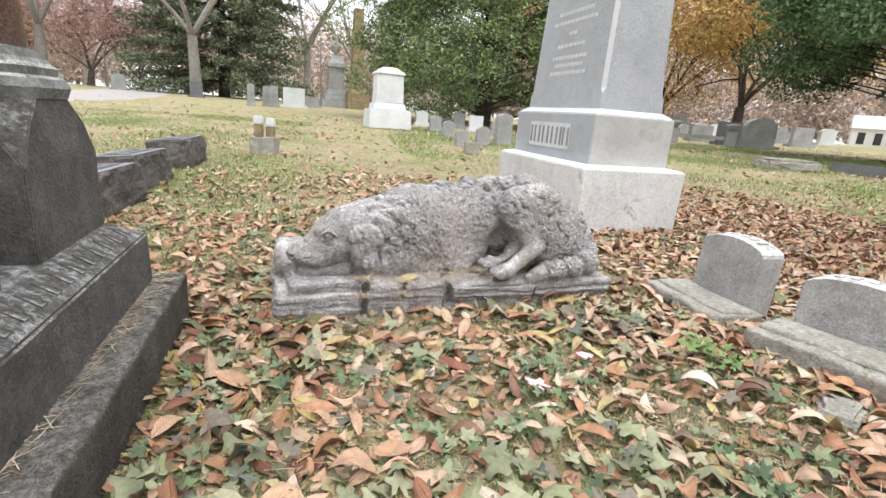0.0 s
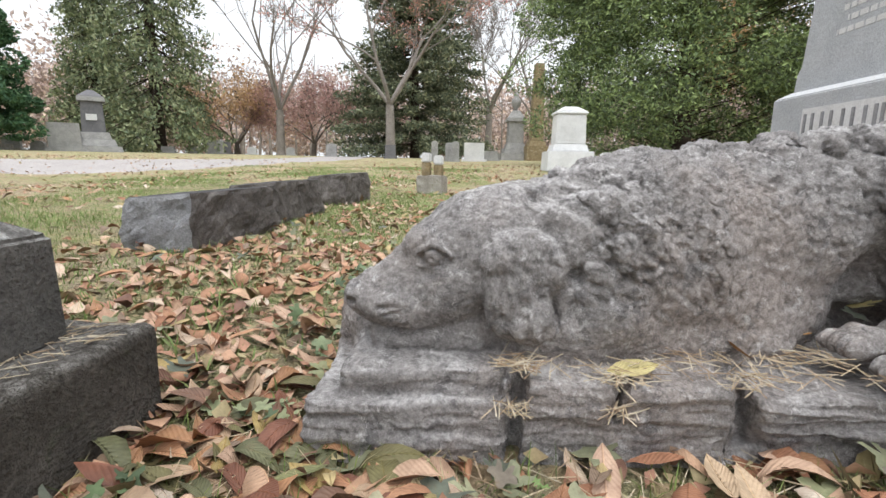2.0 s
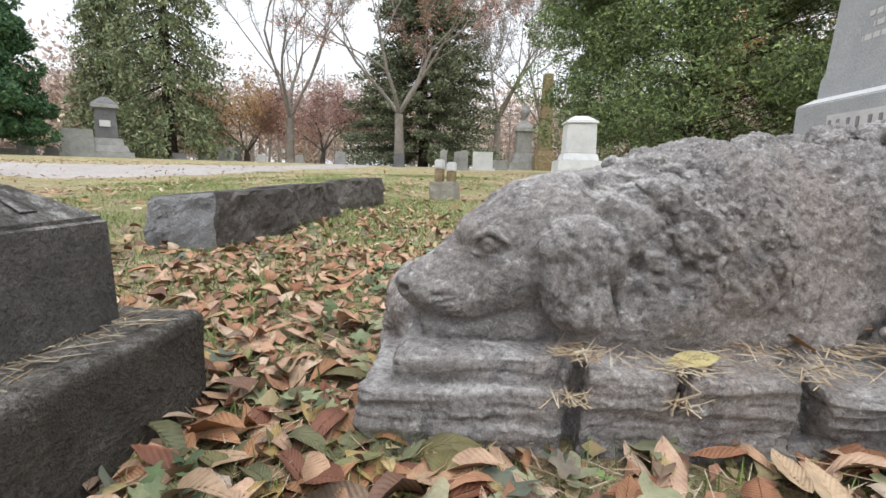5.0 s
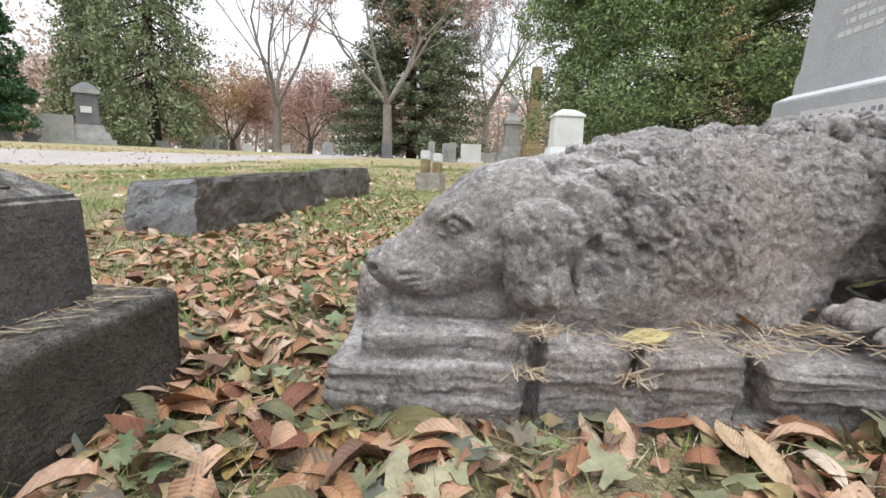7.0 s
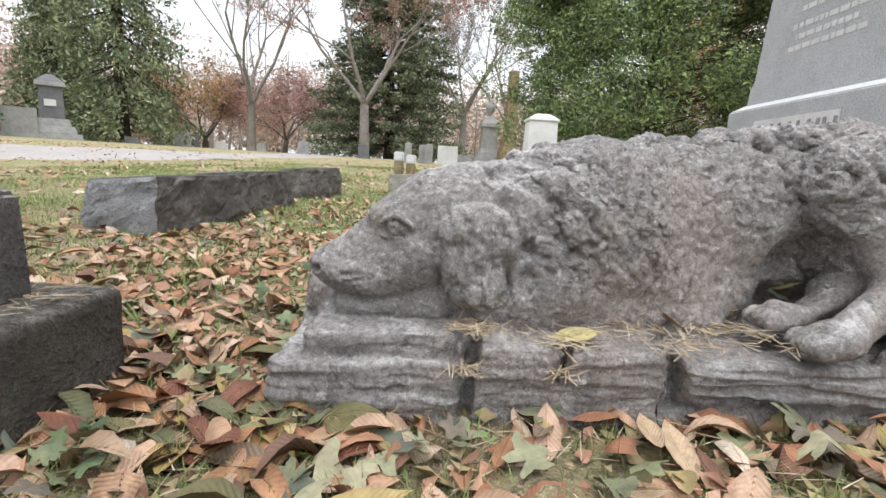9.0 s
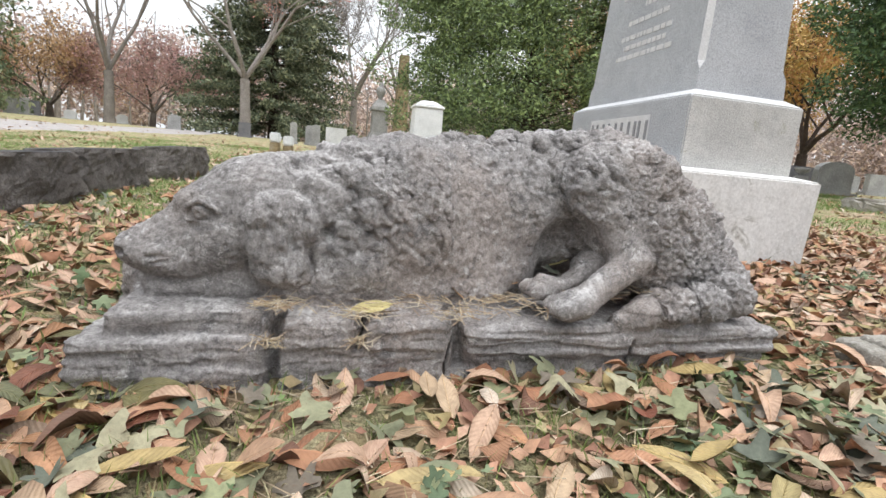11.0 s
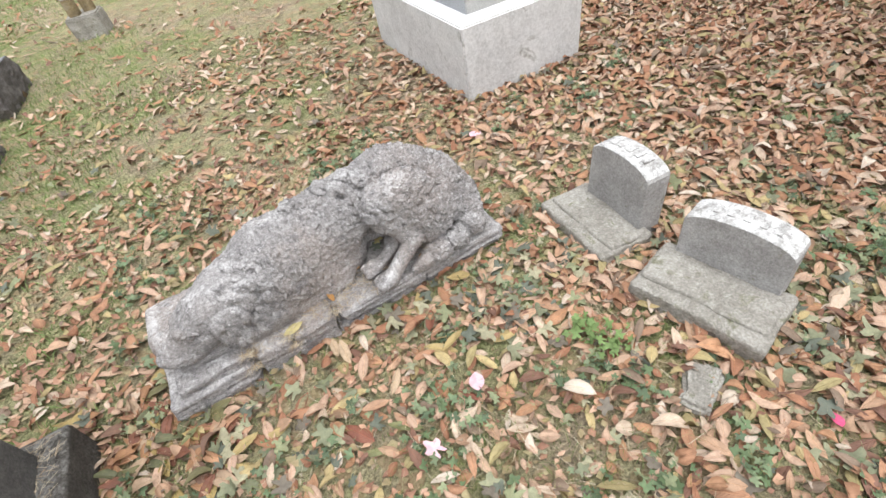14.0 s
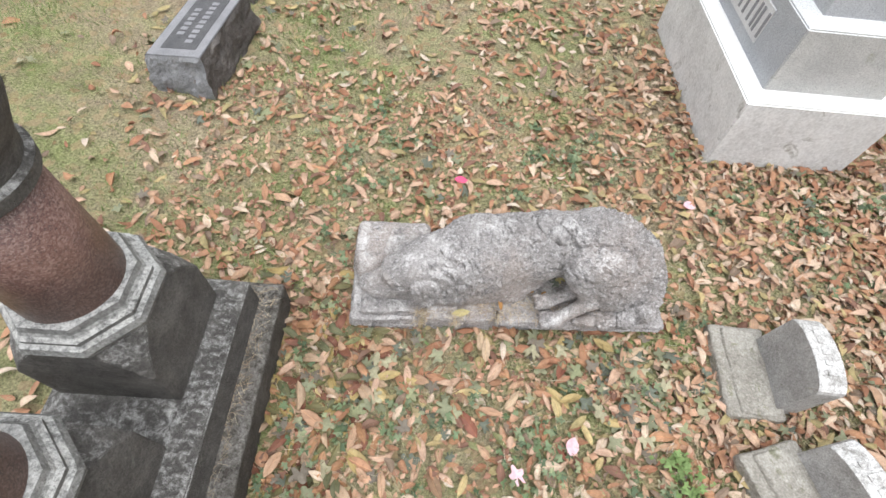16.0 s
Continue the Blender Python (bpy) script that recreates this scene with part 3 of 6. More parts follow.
    for j in range(80):
        u0, w0 = mane.uniform(0.395, 0.63), mane.uniform(0.20, 0.425)
        fall, bend = mane.uniform(0.045, 0.085), mane.choice((-1, 1)) * mane.uniform(0.008, 0.016)
        slant, fat = mane.uniform(-0.2, 0.5), mane.uniform(0.009, 0.014) * (1 if u0 < 0.6 else 0.7)
        last = None
        for i in range(7):
            t = i / 6
            x, z = u0 + slant * fall * t + bend * math.sin(5.2 * t), w0 - fall * t + 0.6 * abs(bend) * math.cos(5.2 * t)
            k = min(x, 0.56) - 0.35
            z0, r0 = 0.268 + 0.033 * k, 0.132 + 0.16 * k
            y = 0.19 + 0.21 * k - math.sqrt(max(r0 * r0 - (z - z0) ** 2, 0.0009)) - 0.002
            if z < z0:
                y = min(y, 0.19 + 0.21 * k - r0 * 0.96)
            r1 = fat * (1.05 - 0.62 * t)
            if last:
                g.limb(last[:3], last[3], (x, y, z), r1, 0.004)
            last = (x, y, z, r1)
    # folded foreleg and chest settle into the rock
    g.limb((0.36, 0.105, 0.135), 0.045, (0.74, 0.135, 0.130), 0.055, 0.035)
    g.limb((0.355, 0.075, 0.150), 0.030, (0.475, 0.075, 0.185), 0.040, 0.012)
    # rump, thigh and hind leg
    g.egg((1.09, 0.275, 0.325), (0.21, 0.155, 0.175), 0.05)
    g.egg((1.24, 0.25, 0.25), (0.17, 0.17, 0.165), 0.05)
    g.egg((1.34, 0.22, 0.18), (0.105, 0.16, 0.10), 0.05)
    g.egg((1.085, 0.132, 0.345), (0.140, 0.085, 0.138), 0.020, (0, 25, 0))
    g.egg((0.985, 0.115, 0.405), (0.062, 0.062, 0.068), 0.04)
    g.limb((0.985, 0.105, 0.37), 0.058, (1.05, 0.045, 0.235), 0.034, 0.03)
    g.egg((1.16, 0.10, 0.255), (0.12, 0.075, 0.11), 0.04, (0, 30, 0))
    g.limb((1.055, 0.04, 0.222), 0.034, (0.95, 0.002, 0.165), 0.030, 0.015)
    g.egg((0.905, -0.012, 0.145), (0.052, 0.040, 0.034), 0.015, (0, -18, -12))
    for k in range(4):
        g.egg((0.866 + 0.006 * abs(k - 1.5), -0.042 + 0.021 * k, 0.138), (0.024, 0.012, 0.020), 0.007, (0, -15, 0))
    g.limb((1.05, 0.12, 0.215), 0.038, (0.92, 0.085, 0.175), 0.030, 0.02)
    g.egg((0.885, 0.075, 0.160), (0.042, 0.036, 0.030), 0.015, (0, -15, -8))
    for k in range(4):
        g.egg((0.852, 0.048 + 0.018 * k, 0.153), (0.020, 0.010, 0.017), 0.007)
    # hollow between belly and thigh
    g.egg((0.932, 0.105, 0.245), (0.055, 0.085, 0.075), 0.022, (0, 30, 0), True)
    # tail along the front edge
    tail = [(1.37, 0.17, 0.22, 0.055), (1.365, 0.09, 0.170, 0.046), (1.30, 0.045, 0.138, 0.036), (1.20, 0.032, 0.132, 0.034), (1.11, 0.022, 0.122, 0.028), (1.03, 0.008, 0.108, 0.018)]
    for a, b in zip(tail, tail[1:]):
        g.limb(a[:3], a[3], b[:3], b[3], 0.02)
    for u, v, w, r in ((1.075, 0.000, 0.124, 0.034), (1.155, 0.004, 0.136, 0.043), (1.245, 0.010, 0.142, 0.046), (1.335, 0.035, 0.155, 0.050)):
        g.egg((u, v, w), (r * 1.1, r * 0.82, r * 0.92), 0.014)
    # head
    g.limb((0.102, 0.118, 0.200), 0.045, (0.20, 0.132, 0.230), 0.070, 0.02)
    g.egg((0.066, 0.113, 0.207), (0.026, 0.036, 0.024), 0.010)
    g.egg((0.150, 0.088, 0.192), (0.075, 0.036, 0.034), 0.02, (0, 8, 8))
    g.egg((0.150, 0.15, 0.192), (0.075, 0.036, 0.034), 0.02, (0, 8, -8))
    g.limb((0.112, 0.106, 0.140), 0.030, (0.25, 0.122, 0.146), 0.050, 0.004)
    g.egg((0.285, 0.148, 0.286), (0.128, 0.095, 0.104), 0.03, (0, -16, 0))
    g.limb((0.085, 0.114, 0.212), 0.028, (0.235, 0.138, 0.308), 0.052, 0.03)
    g.egg((0.185, 0.098, 0.300), (0.040, 0.026, 0.022), 0.03)
    g.egg((0.185, 0.172, 0.300), (0.040, 0.026, 0.022), 0.03)
    g.egg((0.215, 0.088, 0.225), (0.06, 0.035, 0.045), 0.03)
    # mouth, nostril and eye
    g.limb((0.066, 0.070, 0.172), 0.010, (0.14, 0.050, 0.160), 0.013, 0.003, True)
    g.limb((0.14, 0.050, 0.160), 0.013, (0.200, 0.050, 0.172), 0.012, 0.003, True)
    g.limb((0.200, 0.050, 0.172), 0.010, (0.226, 0.050, 0.158), 0.009, 0.003, True)
    g.egg((0.205, 0.050, 0.163), (0.026, 0.026, 0.014), 0.005, (0, -12, 0), True)
    g.egg((0.060, 0.084, 0.204), (0.012, 0.008, 0.007), 0.006, cut=True)
    g.egg((0.188, 0.048, 0.282), (0.025, 0.030, 0.0205), 0.003, (0, 12, 0), True)
    g.egg((0.190, 0.073, 0.282), (0.0165, 0.019, 0.0160), 0.001)
    g.egg((0.187, 0.053, 0.282), (0.0060, 0.008, 0.0060), 0.001, cut=True)
    g.limb((0.164, 0.066, 0.290), 0.0045, (0.190, 0.060, 0.305), 0.0050, 0.003)
    g.limb((0.190, 0.060, 0.305), 0.0050, (0.218, 0.060, 0.287), 0.0045, 0.003)
    g.limb((0.166, 0.066, 0.269), 0.0045, (0.214, 0.060, 0.261), 0.0045, 0.003)
    # ears
    g.limb((0.262, 0.050, 0.335), 0.004, (0.268, 0.035, 0.20), 0.007, 0.012, True)
    g.egg((0.325, 0.058, 0.262), (0.066, 0.028, 0.072), 0.005, (0, 30, 0))
    g.egg((0.322, 0.048, 0.215), (0.050, 0.026, 0.062), 0.008, (0, -8, 0))
    g.egg((0.345, 0.042, 0.185), (0.036, 0.024, 0.034), 0.006, (0, -25, 0))
    g.egg((0.284, 0.044, 0.282), (0.026, 0.022, 0.022), 0.008)
    g.egg((0.285, 0.040, 0.235), (0.016, 0.016, 0.034), 0.010)
    g.egg((0.372, 0.046, 0.262), (0.018, 0.016, 0.040), 0.010, (0, 30, 0))
    g.limb((0.305, 0.016, 0.262), 0.006, (0.315, 0.016, 0.205), 0.008, 0.016, True)
    g.limb((0.352, 0.018, 0.255), 0.005, (0.338, 0.018, 0.225), 0.007, 0.014, True)
    g.limb((0.425, 0.045, 0.30), 0.010, (0.385, 0.030, 0.20), 0.012, 0.014, True)
    g.limb((0.258, 0.052, 0.315), 0.006, (0.262, 0.040, 0.235), 0.011, 0.004, True)
    g.limb((0.262, 0.040, 0.235), 0.011, (0.285, 0.030, 0.160), 0.009, 0.004, True)
    g.limb((0.402, 0.036, 0.305), 0.012, (0.398, 0.028, 0.255), 0.016, 0.004, True)
    g.limb((0.398, 0.028, 0.255), 0.015, (0.372, 0.024, 0.175), 0.011, 0.004, True)
    g.limb((0.300, 0.024, 0.155), 0.010, (0.375, 0.024, 0.160), 0.011, 0.004, True)
    g.egg((0.415, 0.045, 0.262), (0.016, 0.026, 0.020), 0.004, cut=True)
    g.egg((0.33, 0.235, 0.245), (0.066, 0.034, 0.090), 0.012, (0, 22, 0))
    # lip folds
    for k in range(4):
        g.limb((0.105 + 0.008 * k, 0.058, 0.200 - 0.010 * k), 0.0035, (0.168, 0.044, 0.208 - 0.011 * k), 0.0040, 0.004, True)
    # far forepaw
    g.limb((0.36, 0.32, 0.2), 0.06, (0.20, 0.30, 0.175), 0.045, 0.03)
    for k in range(3):
        g.egg((0.165, 0.275 + 0.03 * k, 0.175), (0.035, 0.014, 0.02), 0.008)
    v, f = g.skin()
    # outward directions from the field
    i = np.clip(((v - g.lo) / g.step).astype(int), 1, np.array(g.d.shape) - 2)
    nrm = np.column_stack([g.d[i[:, 0] + 1, i[:, 1], i[:, 2]] - g.d[i[:, 0] - 1, i[:, 1], i[:, 2]],
                           g.d[i[:, 0], i[:, 1] + 1, i[:, 2]] - g.d[i[:, 0], i[:, 1] - 1, i[:, 2]],
                           g.d[i[:, 0], i[:, 1], i[:, 2] + 1] - g.d[i[:, 0], i[:, 1], i[:, 2] - 1]])
    nrm /= np.linalg.norm(nrm, axis=1)[:, None] + 1e-9
    u, w, h = v[:, 0], v[:, 1], v[:, 2]
    # coat: ringlets round scattered centres
    body = smoothstep(0.40, 0.46, u) * smoothstep(0.165, 0.215, h)
    crown = smoothstep(0.24, 0.33, u) * smoothstep(0.33, 0.37, h)
    coat = np.maximum(body, 0.45 * crown)
    shank = smoothstep(1.10, 1.05, u) * smoothstep(0.10, 0.07, w) * smoothstep(0.33, 0.28, h) * smoothstep(0.80, 0.84, u)
    coat *= 1 - shank
    tailcoat = smoothstep(1.05, 1.12, u) * smoothstep(0.1, 0.05, w) * smoothstep(0.1, 0.13, h)
    coat = np.maximum(coat, tailcoat * 0.85)
    ear = smoothstep(0.265, 0.29, u) * smoothstep(0.43, 0.40, u) * smoothstep(0.155, 0.18, h) * smoothstep(0.33, 0.30, h) * smoothstep(0.09, 0.07, w)
    coat = np.maximum(coat, ear * 0.75)
    flank = smoothstep(0.60, 0.68, u) * smoothstep(0.98, 0.9, u) * smoothstep(0.40, 0.33, h)
    rear = smoothstep(1.0, 1.12, u)
    coat = np.where(ear > 0.3, coat * (1 - 0.45 * ear), coat)

    def dice(q, salt):
        x = np.sin(q[:, 0] * 127.1 + q[:, 1] * 311.7 + q[:, 2] * 74.7 + salt * 53.3) * 43758.5453
        return x - np.floor(x)

    def comb(pick, size, shape):
        """The highest of many scattered locks at each point."""
        P, N = v[pick], nrm[pick]
        t1 = np.cross(N, np.array([0.2, 0.5, 0.85]))
        t1 /= np.linalg.norm(t1, axis=1)[:, None] + 1e-9
        t2 = np.cross(N, t1)
        cell = np.floor(P / size).astype(int)
        top = np.full(len(P), -0.35)
        for dx in (-2, -1, 0, 1, 2):
            for dy in (-2, -1, 0, 1, 2):
                for dz in (-2, -1, 0, 1, 2):
                    if dx * dx + dy * dy + dz * dz > 6:
                        continue
                    q = cell + np.array([dx, dy, dz])
                    off = P - (q + 0.5 + 0.8 * (np.column_stack([dice(q, 1), dice(q, 2), dice(q, 3)]) - 0.5)) * size
                    e = np.abs((off * N).sum(1))
                    h = shape(q, (off * t1).sum(1), (off * t2).sum(1)) - 0.45 * e / size
                    top = np.maximum(top, np.where(e < 0.03, h, -1))
        return top

    def lock(q, a, b):
        """A flowing S-shaped lock, combed back and down, with strands."""
        turn = 0.75 + (dice(q, 5) - 0.5) * 1.5
        a, b = a * np.cos(turn) - b * np.sin(turn), a * np.sin(turn) + b * np.cos(turn)
        half, wide = 0.026 + 0.016 * dice(q, 6), 0.0105 + 0.0055 * dice(q, 7)
        s = np.clip(a / half, -1, 1)
        b = b - np.where(dice(q, 8) < 0.6, -1, 1) * 0.0095 * np.sin(2.9 * s + 0.6)
        w = wide * np.sqrt(np.clip(1 - s * s, 0.01, 1))
        h = np.sqrt(np.clip(1 - (b / w) ** 2, 0, 1)) * (0.45 + 0.55 * dice(q, 10)) + 0.13 * np.cos(2 * math.pi * b / 0.0065)
        return np.where((np.abs(a) < half) & (np.abs(b) < w), h, -1)

    def ringlet(q, a, b):
        """A round curl wound like a snail."""
        R = 0.017 + 0.009 * dice(q, 6)
        b = b * (0.85 + 0.4 * dice(q, 7))
        r = np.sqrt(a * a + b * b) / R
        way = np.where(dice(q, 8) < 0.5, -1, 1)
        h = np.sqrt(np.clip(1 - r * r, 0, 1)) * (0.55 + 0.5 * dice(q, 10)) + 0.20 * np.cos(2 * math.pi * 1.9 * r + way * np.arctan2(b, a) + 6.28 * dice(q, 9))
        return np.where(r < 1, h, -1)

    on = coat > 0.01
    curl = np.zeros(len(v))
    turned = np.clip(rear + tailcoat, 0, 1)
    first, second = np.where(on & (turned < 1))[0], np.where(on & (turned > 0))[0]
    curl[first] = comb(first, 0.030, lock) * (1 - turned[first])
    curl[second] += comb(second, 0.030, ringlet) * turned[second]
    deep = 0.0165 + 0.0075 * rear
    deep *= 1 - 0.5 * flank
    worn = 0.9 + 0.35 * grain_noise(v, 9, 2)
    # long wavy folds of the hanging ear
    fold = np.sin(2 * math.pi * (u + 0.25 * (h - 0.25) + 0.010 * grain_noise(v, 22, 5)) / 0.027) + 0.5 * np.sin(2 * math.pi * (u - 0.1 * h + 0.006 * grain_noise(v, 40, 6)) / 0.011)
    v = v + nrm * (curl * deep * coat * worn + fold * 0.0032 * ear)[:, None]
    # weathered strata of the base, pitted surface everywhere
    rock = smoothstep(0.15, 0.11, h) * (1 - tailcoat)
    pit = grain_noise(v, 30, 1) + 0.9 * grain_noise(v, 75, 2) + 0.8 * grain_noise(v, 150, 3)
    wave = h + 0.018 * grain_noise(v, 3.5, 7) + 0.006 * grain_noise(v, 11, 8)
    thin = np.column_stack([u * 0.12, w * 0.12, wave])
    lay = np.tanh(3.5 * (grain_noise(thin, 62, 9) + 0.25 * grain_noise(v, 14, 10))) + 0.55 * np.tanh(3 * grain_noise(thin, 170, 11)) + 0.5 * grain_noise(v, 24, 12)
    v = v + nrm * (lay * 0.0030 * rock + pit * (0.0021 - 0.0010 * shank))[:, None]
    ob = solid("dog_statue", v, f, M["dog"], smooth=True)
    ob.matrix_world = pose(-0.122, 1.65, 0, 0, 0, 5.2)
    return tagged(ob, "weathered grey stone carving of a sleeping curly dog", "statue")


carved_dog()

# ---------------------------------------------------------------- the large granite monument behind the dog
mon = thing("grave_monument", pose(2.223, 3.739, 0, 0, 0, 3.06), "tall pale grey granite family monument on a stepped base", "monument")


def bevelled(verts, faces, offset, segments=2):
    bm = bmesh.new()
    vs = [bm.verts.new(p) for p in verts]
    for q in faces:
        bm.faces.new([vs[i] for i in q])
    bmesh.ops.recalc_face_normals(bm, faces=bm.faces[:])
    bmesh.ops.bevel(bm, geom=bm.edges[:], offset=offset, segments=segments, affect="EDGES")
    return bm


rect = lambda x, y, z: [(-x, -y, z), (x, -y, z), (x, y, z), (-x, y, z)]
part("base", bevelled(*loft([rect(0.44, 0.72, -0.05), rect(0.45, 0.73, 0.47), rect(0.352, 0.632, 0.49)]), 0.008), M["granite_base"], mon, "smooth pale grey base block")
plinth = part("plinth", bevelled(*loft([rect(0.345, 0.625, 0.485), rect(0.345, 0.625, 0.845), rect(0.28, 0.56, 0.885)]), 0.006), M["granite"], mon, "rough speckled plinth with a sunk name panel")
plinth.data.materials.append(M["granite_raw"])
for face in plinth.data.polygons:
    if face.normal.y < -0.9:
        face.material_index = 1
sides = []
for z, x, y, c in ((0.88, 0.275, 0.555, 0.001), (0.985, 0.270, 0.55, 0.001), (1.03, 0.268, 0.548, 0.026), (2.6, 0.205, 0.485, 0.026)):
    sides.append([(-x + c, -y, z), (x - c, -y, z), (x, -y + c, z), (x, y - c, z), (x - c, y, z), (-x + c, y, z), (-x, y - c, z), (-x, -y + c, z)])
dv, df = loft(sides)
die = solid("die", dv, df, M["granite"], mon, "tapering die with chamfered corners and cut inscription")
for a, b, sx in ((0, 7, -1), (1, 2, 1)):
    s1, s2 = sides[2], sides[3]
    q = [Vector(p) + Vector((sx * 0.0015, -0.0015, 0)) for p in (s1[a], s1[b], s2[b], s2[a])]
    tip = Vector((sides[1][a][0] * 0.5 + sides[1][b][0] * 0.5 + sx * 0.0015, sides[1][a][1] - 0.0015, 0.985))
    solid("corner_chamfer", [tuple(p) for p in (tip, *q)], [(0, 1, 2), (1, 4, 3, 2)], M["cut"], die, "pale dressed chamfer")
bm = block(-0.225, 0.225, -0.505, 0.505, 2.6, 2.75, 0.02)
part("cap", bm, M["granite"], mon)

# name panel and inscription on the long face towards the lawn
panel_x = -0.3455
bm = block(panel_x - 0.006, panel_x + 0.002, -0.32, 0.33, 0.565, 0.765, 0.002)
panel = part("name_panel", bm, M["cut"], plinth, "pale sunk panel with raised bars")
edge = -0.3535
for j, w in enumerate((0.05, 0.018, 0.066, 0.018, 0.05, 0.055)):
    y0 = 0.265 - j * 0.107
    for s in (-1, 1) if w > 0.03 else (0,):
        bm = block(edge - 0.003, edge + 0.004, y0 + s * w * 0.62 - 0.011, y0 + s * w * 0.62 + 0.011, 0.595, 0.735, 0.002)
        part("raised_bar", bm, M["smooth_grey"], plinth)
line_rng = random.Random(3)
for j, (z, w) in enumerate(((1.62, 0.5), (1.55, 0.62), (1.46, 0.12), (1.37, 0.4), (1.28, 0.5), (1.22, 0.42), (1.16, 0.55))):
    x = -0.268 + (z - 1.03) * 0.04 - 0.0005
    y = -w / 2
    while y < w / 2:
        step = line_rng.uniform(0.015, 0.06)
        bm = block(x - 0.002, x + 0.003, y, min(y + step, w / 2), z - 0.014, z + 0.014, 0)
        part("inscription_bar", bm, M["cut"], die)
        y += step + 0.012


def worn_block(lo, hi, r, step, rough, seed=0.0):
    """A weathered block with rounded arrises and an uneven surface."""
    g = Clay([a - 0.03 for a in lo], [b + 0.03 for b in hi], step)
    g.slab(lo, hi, r, 0.004)
    v, f = g.skin()
    for p in v:
        q = noise.noise_vector(Vector(p) * 9 + Vector((seed, 0, seed))) + 0.5 * noise.noise_vector(Vector(p) * 32)
        p += np.array(q) * rough
    bm = bmesh.new()
    vs = [bm.verts.new(p) for p in v]
    for q in f:
        bm.faces.new([vs[i] for i in q])
    return bm


# ---------------------------------------------------------------- two small footstones on their slabs
def little_stone(m, label, slab_u, slab_v, slab_z, head_u, head_v, head_t, head_z, lean, seed):
    root = thing("small_headstone", m, label, "headstone", "small headstones beside the dog")
    bm = worn_block((-slab_u, -slab_v, -0.06), (slab_u, slab_v, slab_z), 0.014, 0.008, 0.007, seed)
    part("slab", bm, M["slab"], root, "worn limestone slab", True)
    plate = worn_block((-slab_u * 0.62, -slab_v * 0.93, slab_z - 0.03), (slab_u * 0.6, slab_v * 0.93, slab_z + 0.014), 0.012, 0.008, 0.006, seed + 3)
    part("raised_plate", plate, M["slab"], root, "weathered raised plate of the slab", True)
    # upright: front face towards -x, arched top, leaning back a little
    prof = [(-head_v, -0.05)]
    prof += [(head_v * math.sin(radians(a)) * 1.0, head_z - 0.055 + 0.055 * math.cos(radians(a * 1.0))) for a in np.linspace(-90, 90, 13)]
    prof += [(head_v, -0.05)]
    shoulder = [(y, z) for y, z in prof]
    rings = []
    for x, s in ((0, 0.985), (0.006, 1.0), (head_t - 0.006, 1.0), (head_t, 0.985)):
        rings.append([(head_u + x + lean * z, y * s, z * s if z > 0 else z) for y, z in shoulder])
    hv, hf = loft(rings)
    up = solid("upright", hv, hf, M["foot"], root, "marble upright with an arched top")
    for j in range(5):
        a = radians(-32 + 16 * j)
        zc, yc = head_z - 0.055 + 0.055 * math.cos(a), head_v * math.sin(a)
        bm = block(head_u + head_t * 0.3 + lean * zc, head_u + head_t * 0.72 + lean * zc, yc - 0.013, yc + 0.011, zc - 0.006, zc + 0.004, 0.001)
        part("raised_bar", bm, M["foot"], up)
    return root


little_stone(pose(1.707, 1.628, 0, 0, 0, 0.5), "weathered arched child headstone with a low limestone slab", 0.132, 0.219, 0.055, 0.09, 0.165, 0.115, 0.335, 0.05, 1.0)
second = little_stone(pose(1.764, 1.066, 0, 0, 0, 18.2), "weathered arched child headstone with a thick cracked slab", 0.14, 0.237, 0.085, 0.10, 0.185, 0.120, 0.30, 0.04, 5.0)

# ---------------------------------------------------------------- the two-column monument with its steps
col = thing("column_monument", pose(-0.43, 1.75, 0, 0, 0, 3.0), "dark lichened granite double-column monument on two steps", "monument")
part("step", worn_block((-0.78, -1.35, -0.06), (0.0, 0.0, 0.145), 0.012, 0.013, 0.004), M["step_low"], col, "rough lower granite step", True)
sv, sf = loft([[(x, y, z) for x, y in ((-0.66 + i, -1.24 + i), (-0.09 - i, -1.24 + i), (-0.09 - i, -0.085 - i), (-0.66 + i, -0.085 - i))] for z, i in ((0.14, 0), (0.31, 0.004), (0.362, 0.085))])
part("upper_step", bevelled(sv, sf, 0.006), M["step"], col, "upper step with a bevelled lettered edge")
for j in range(14):
    y0 = -0.2 - j * 0.068
    bm = block(-0.026, 0.026, -0.014, 0.012, 0, 0.0025, 0)
    ob = part("lettering_bar", bm, M["step"], col)
    ob.matrix_local = pose(-0.137, y0, 0.3385, 0, 31.5, 0)


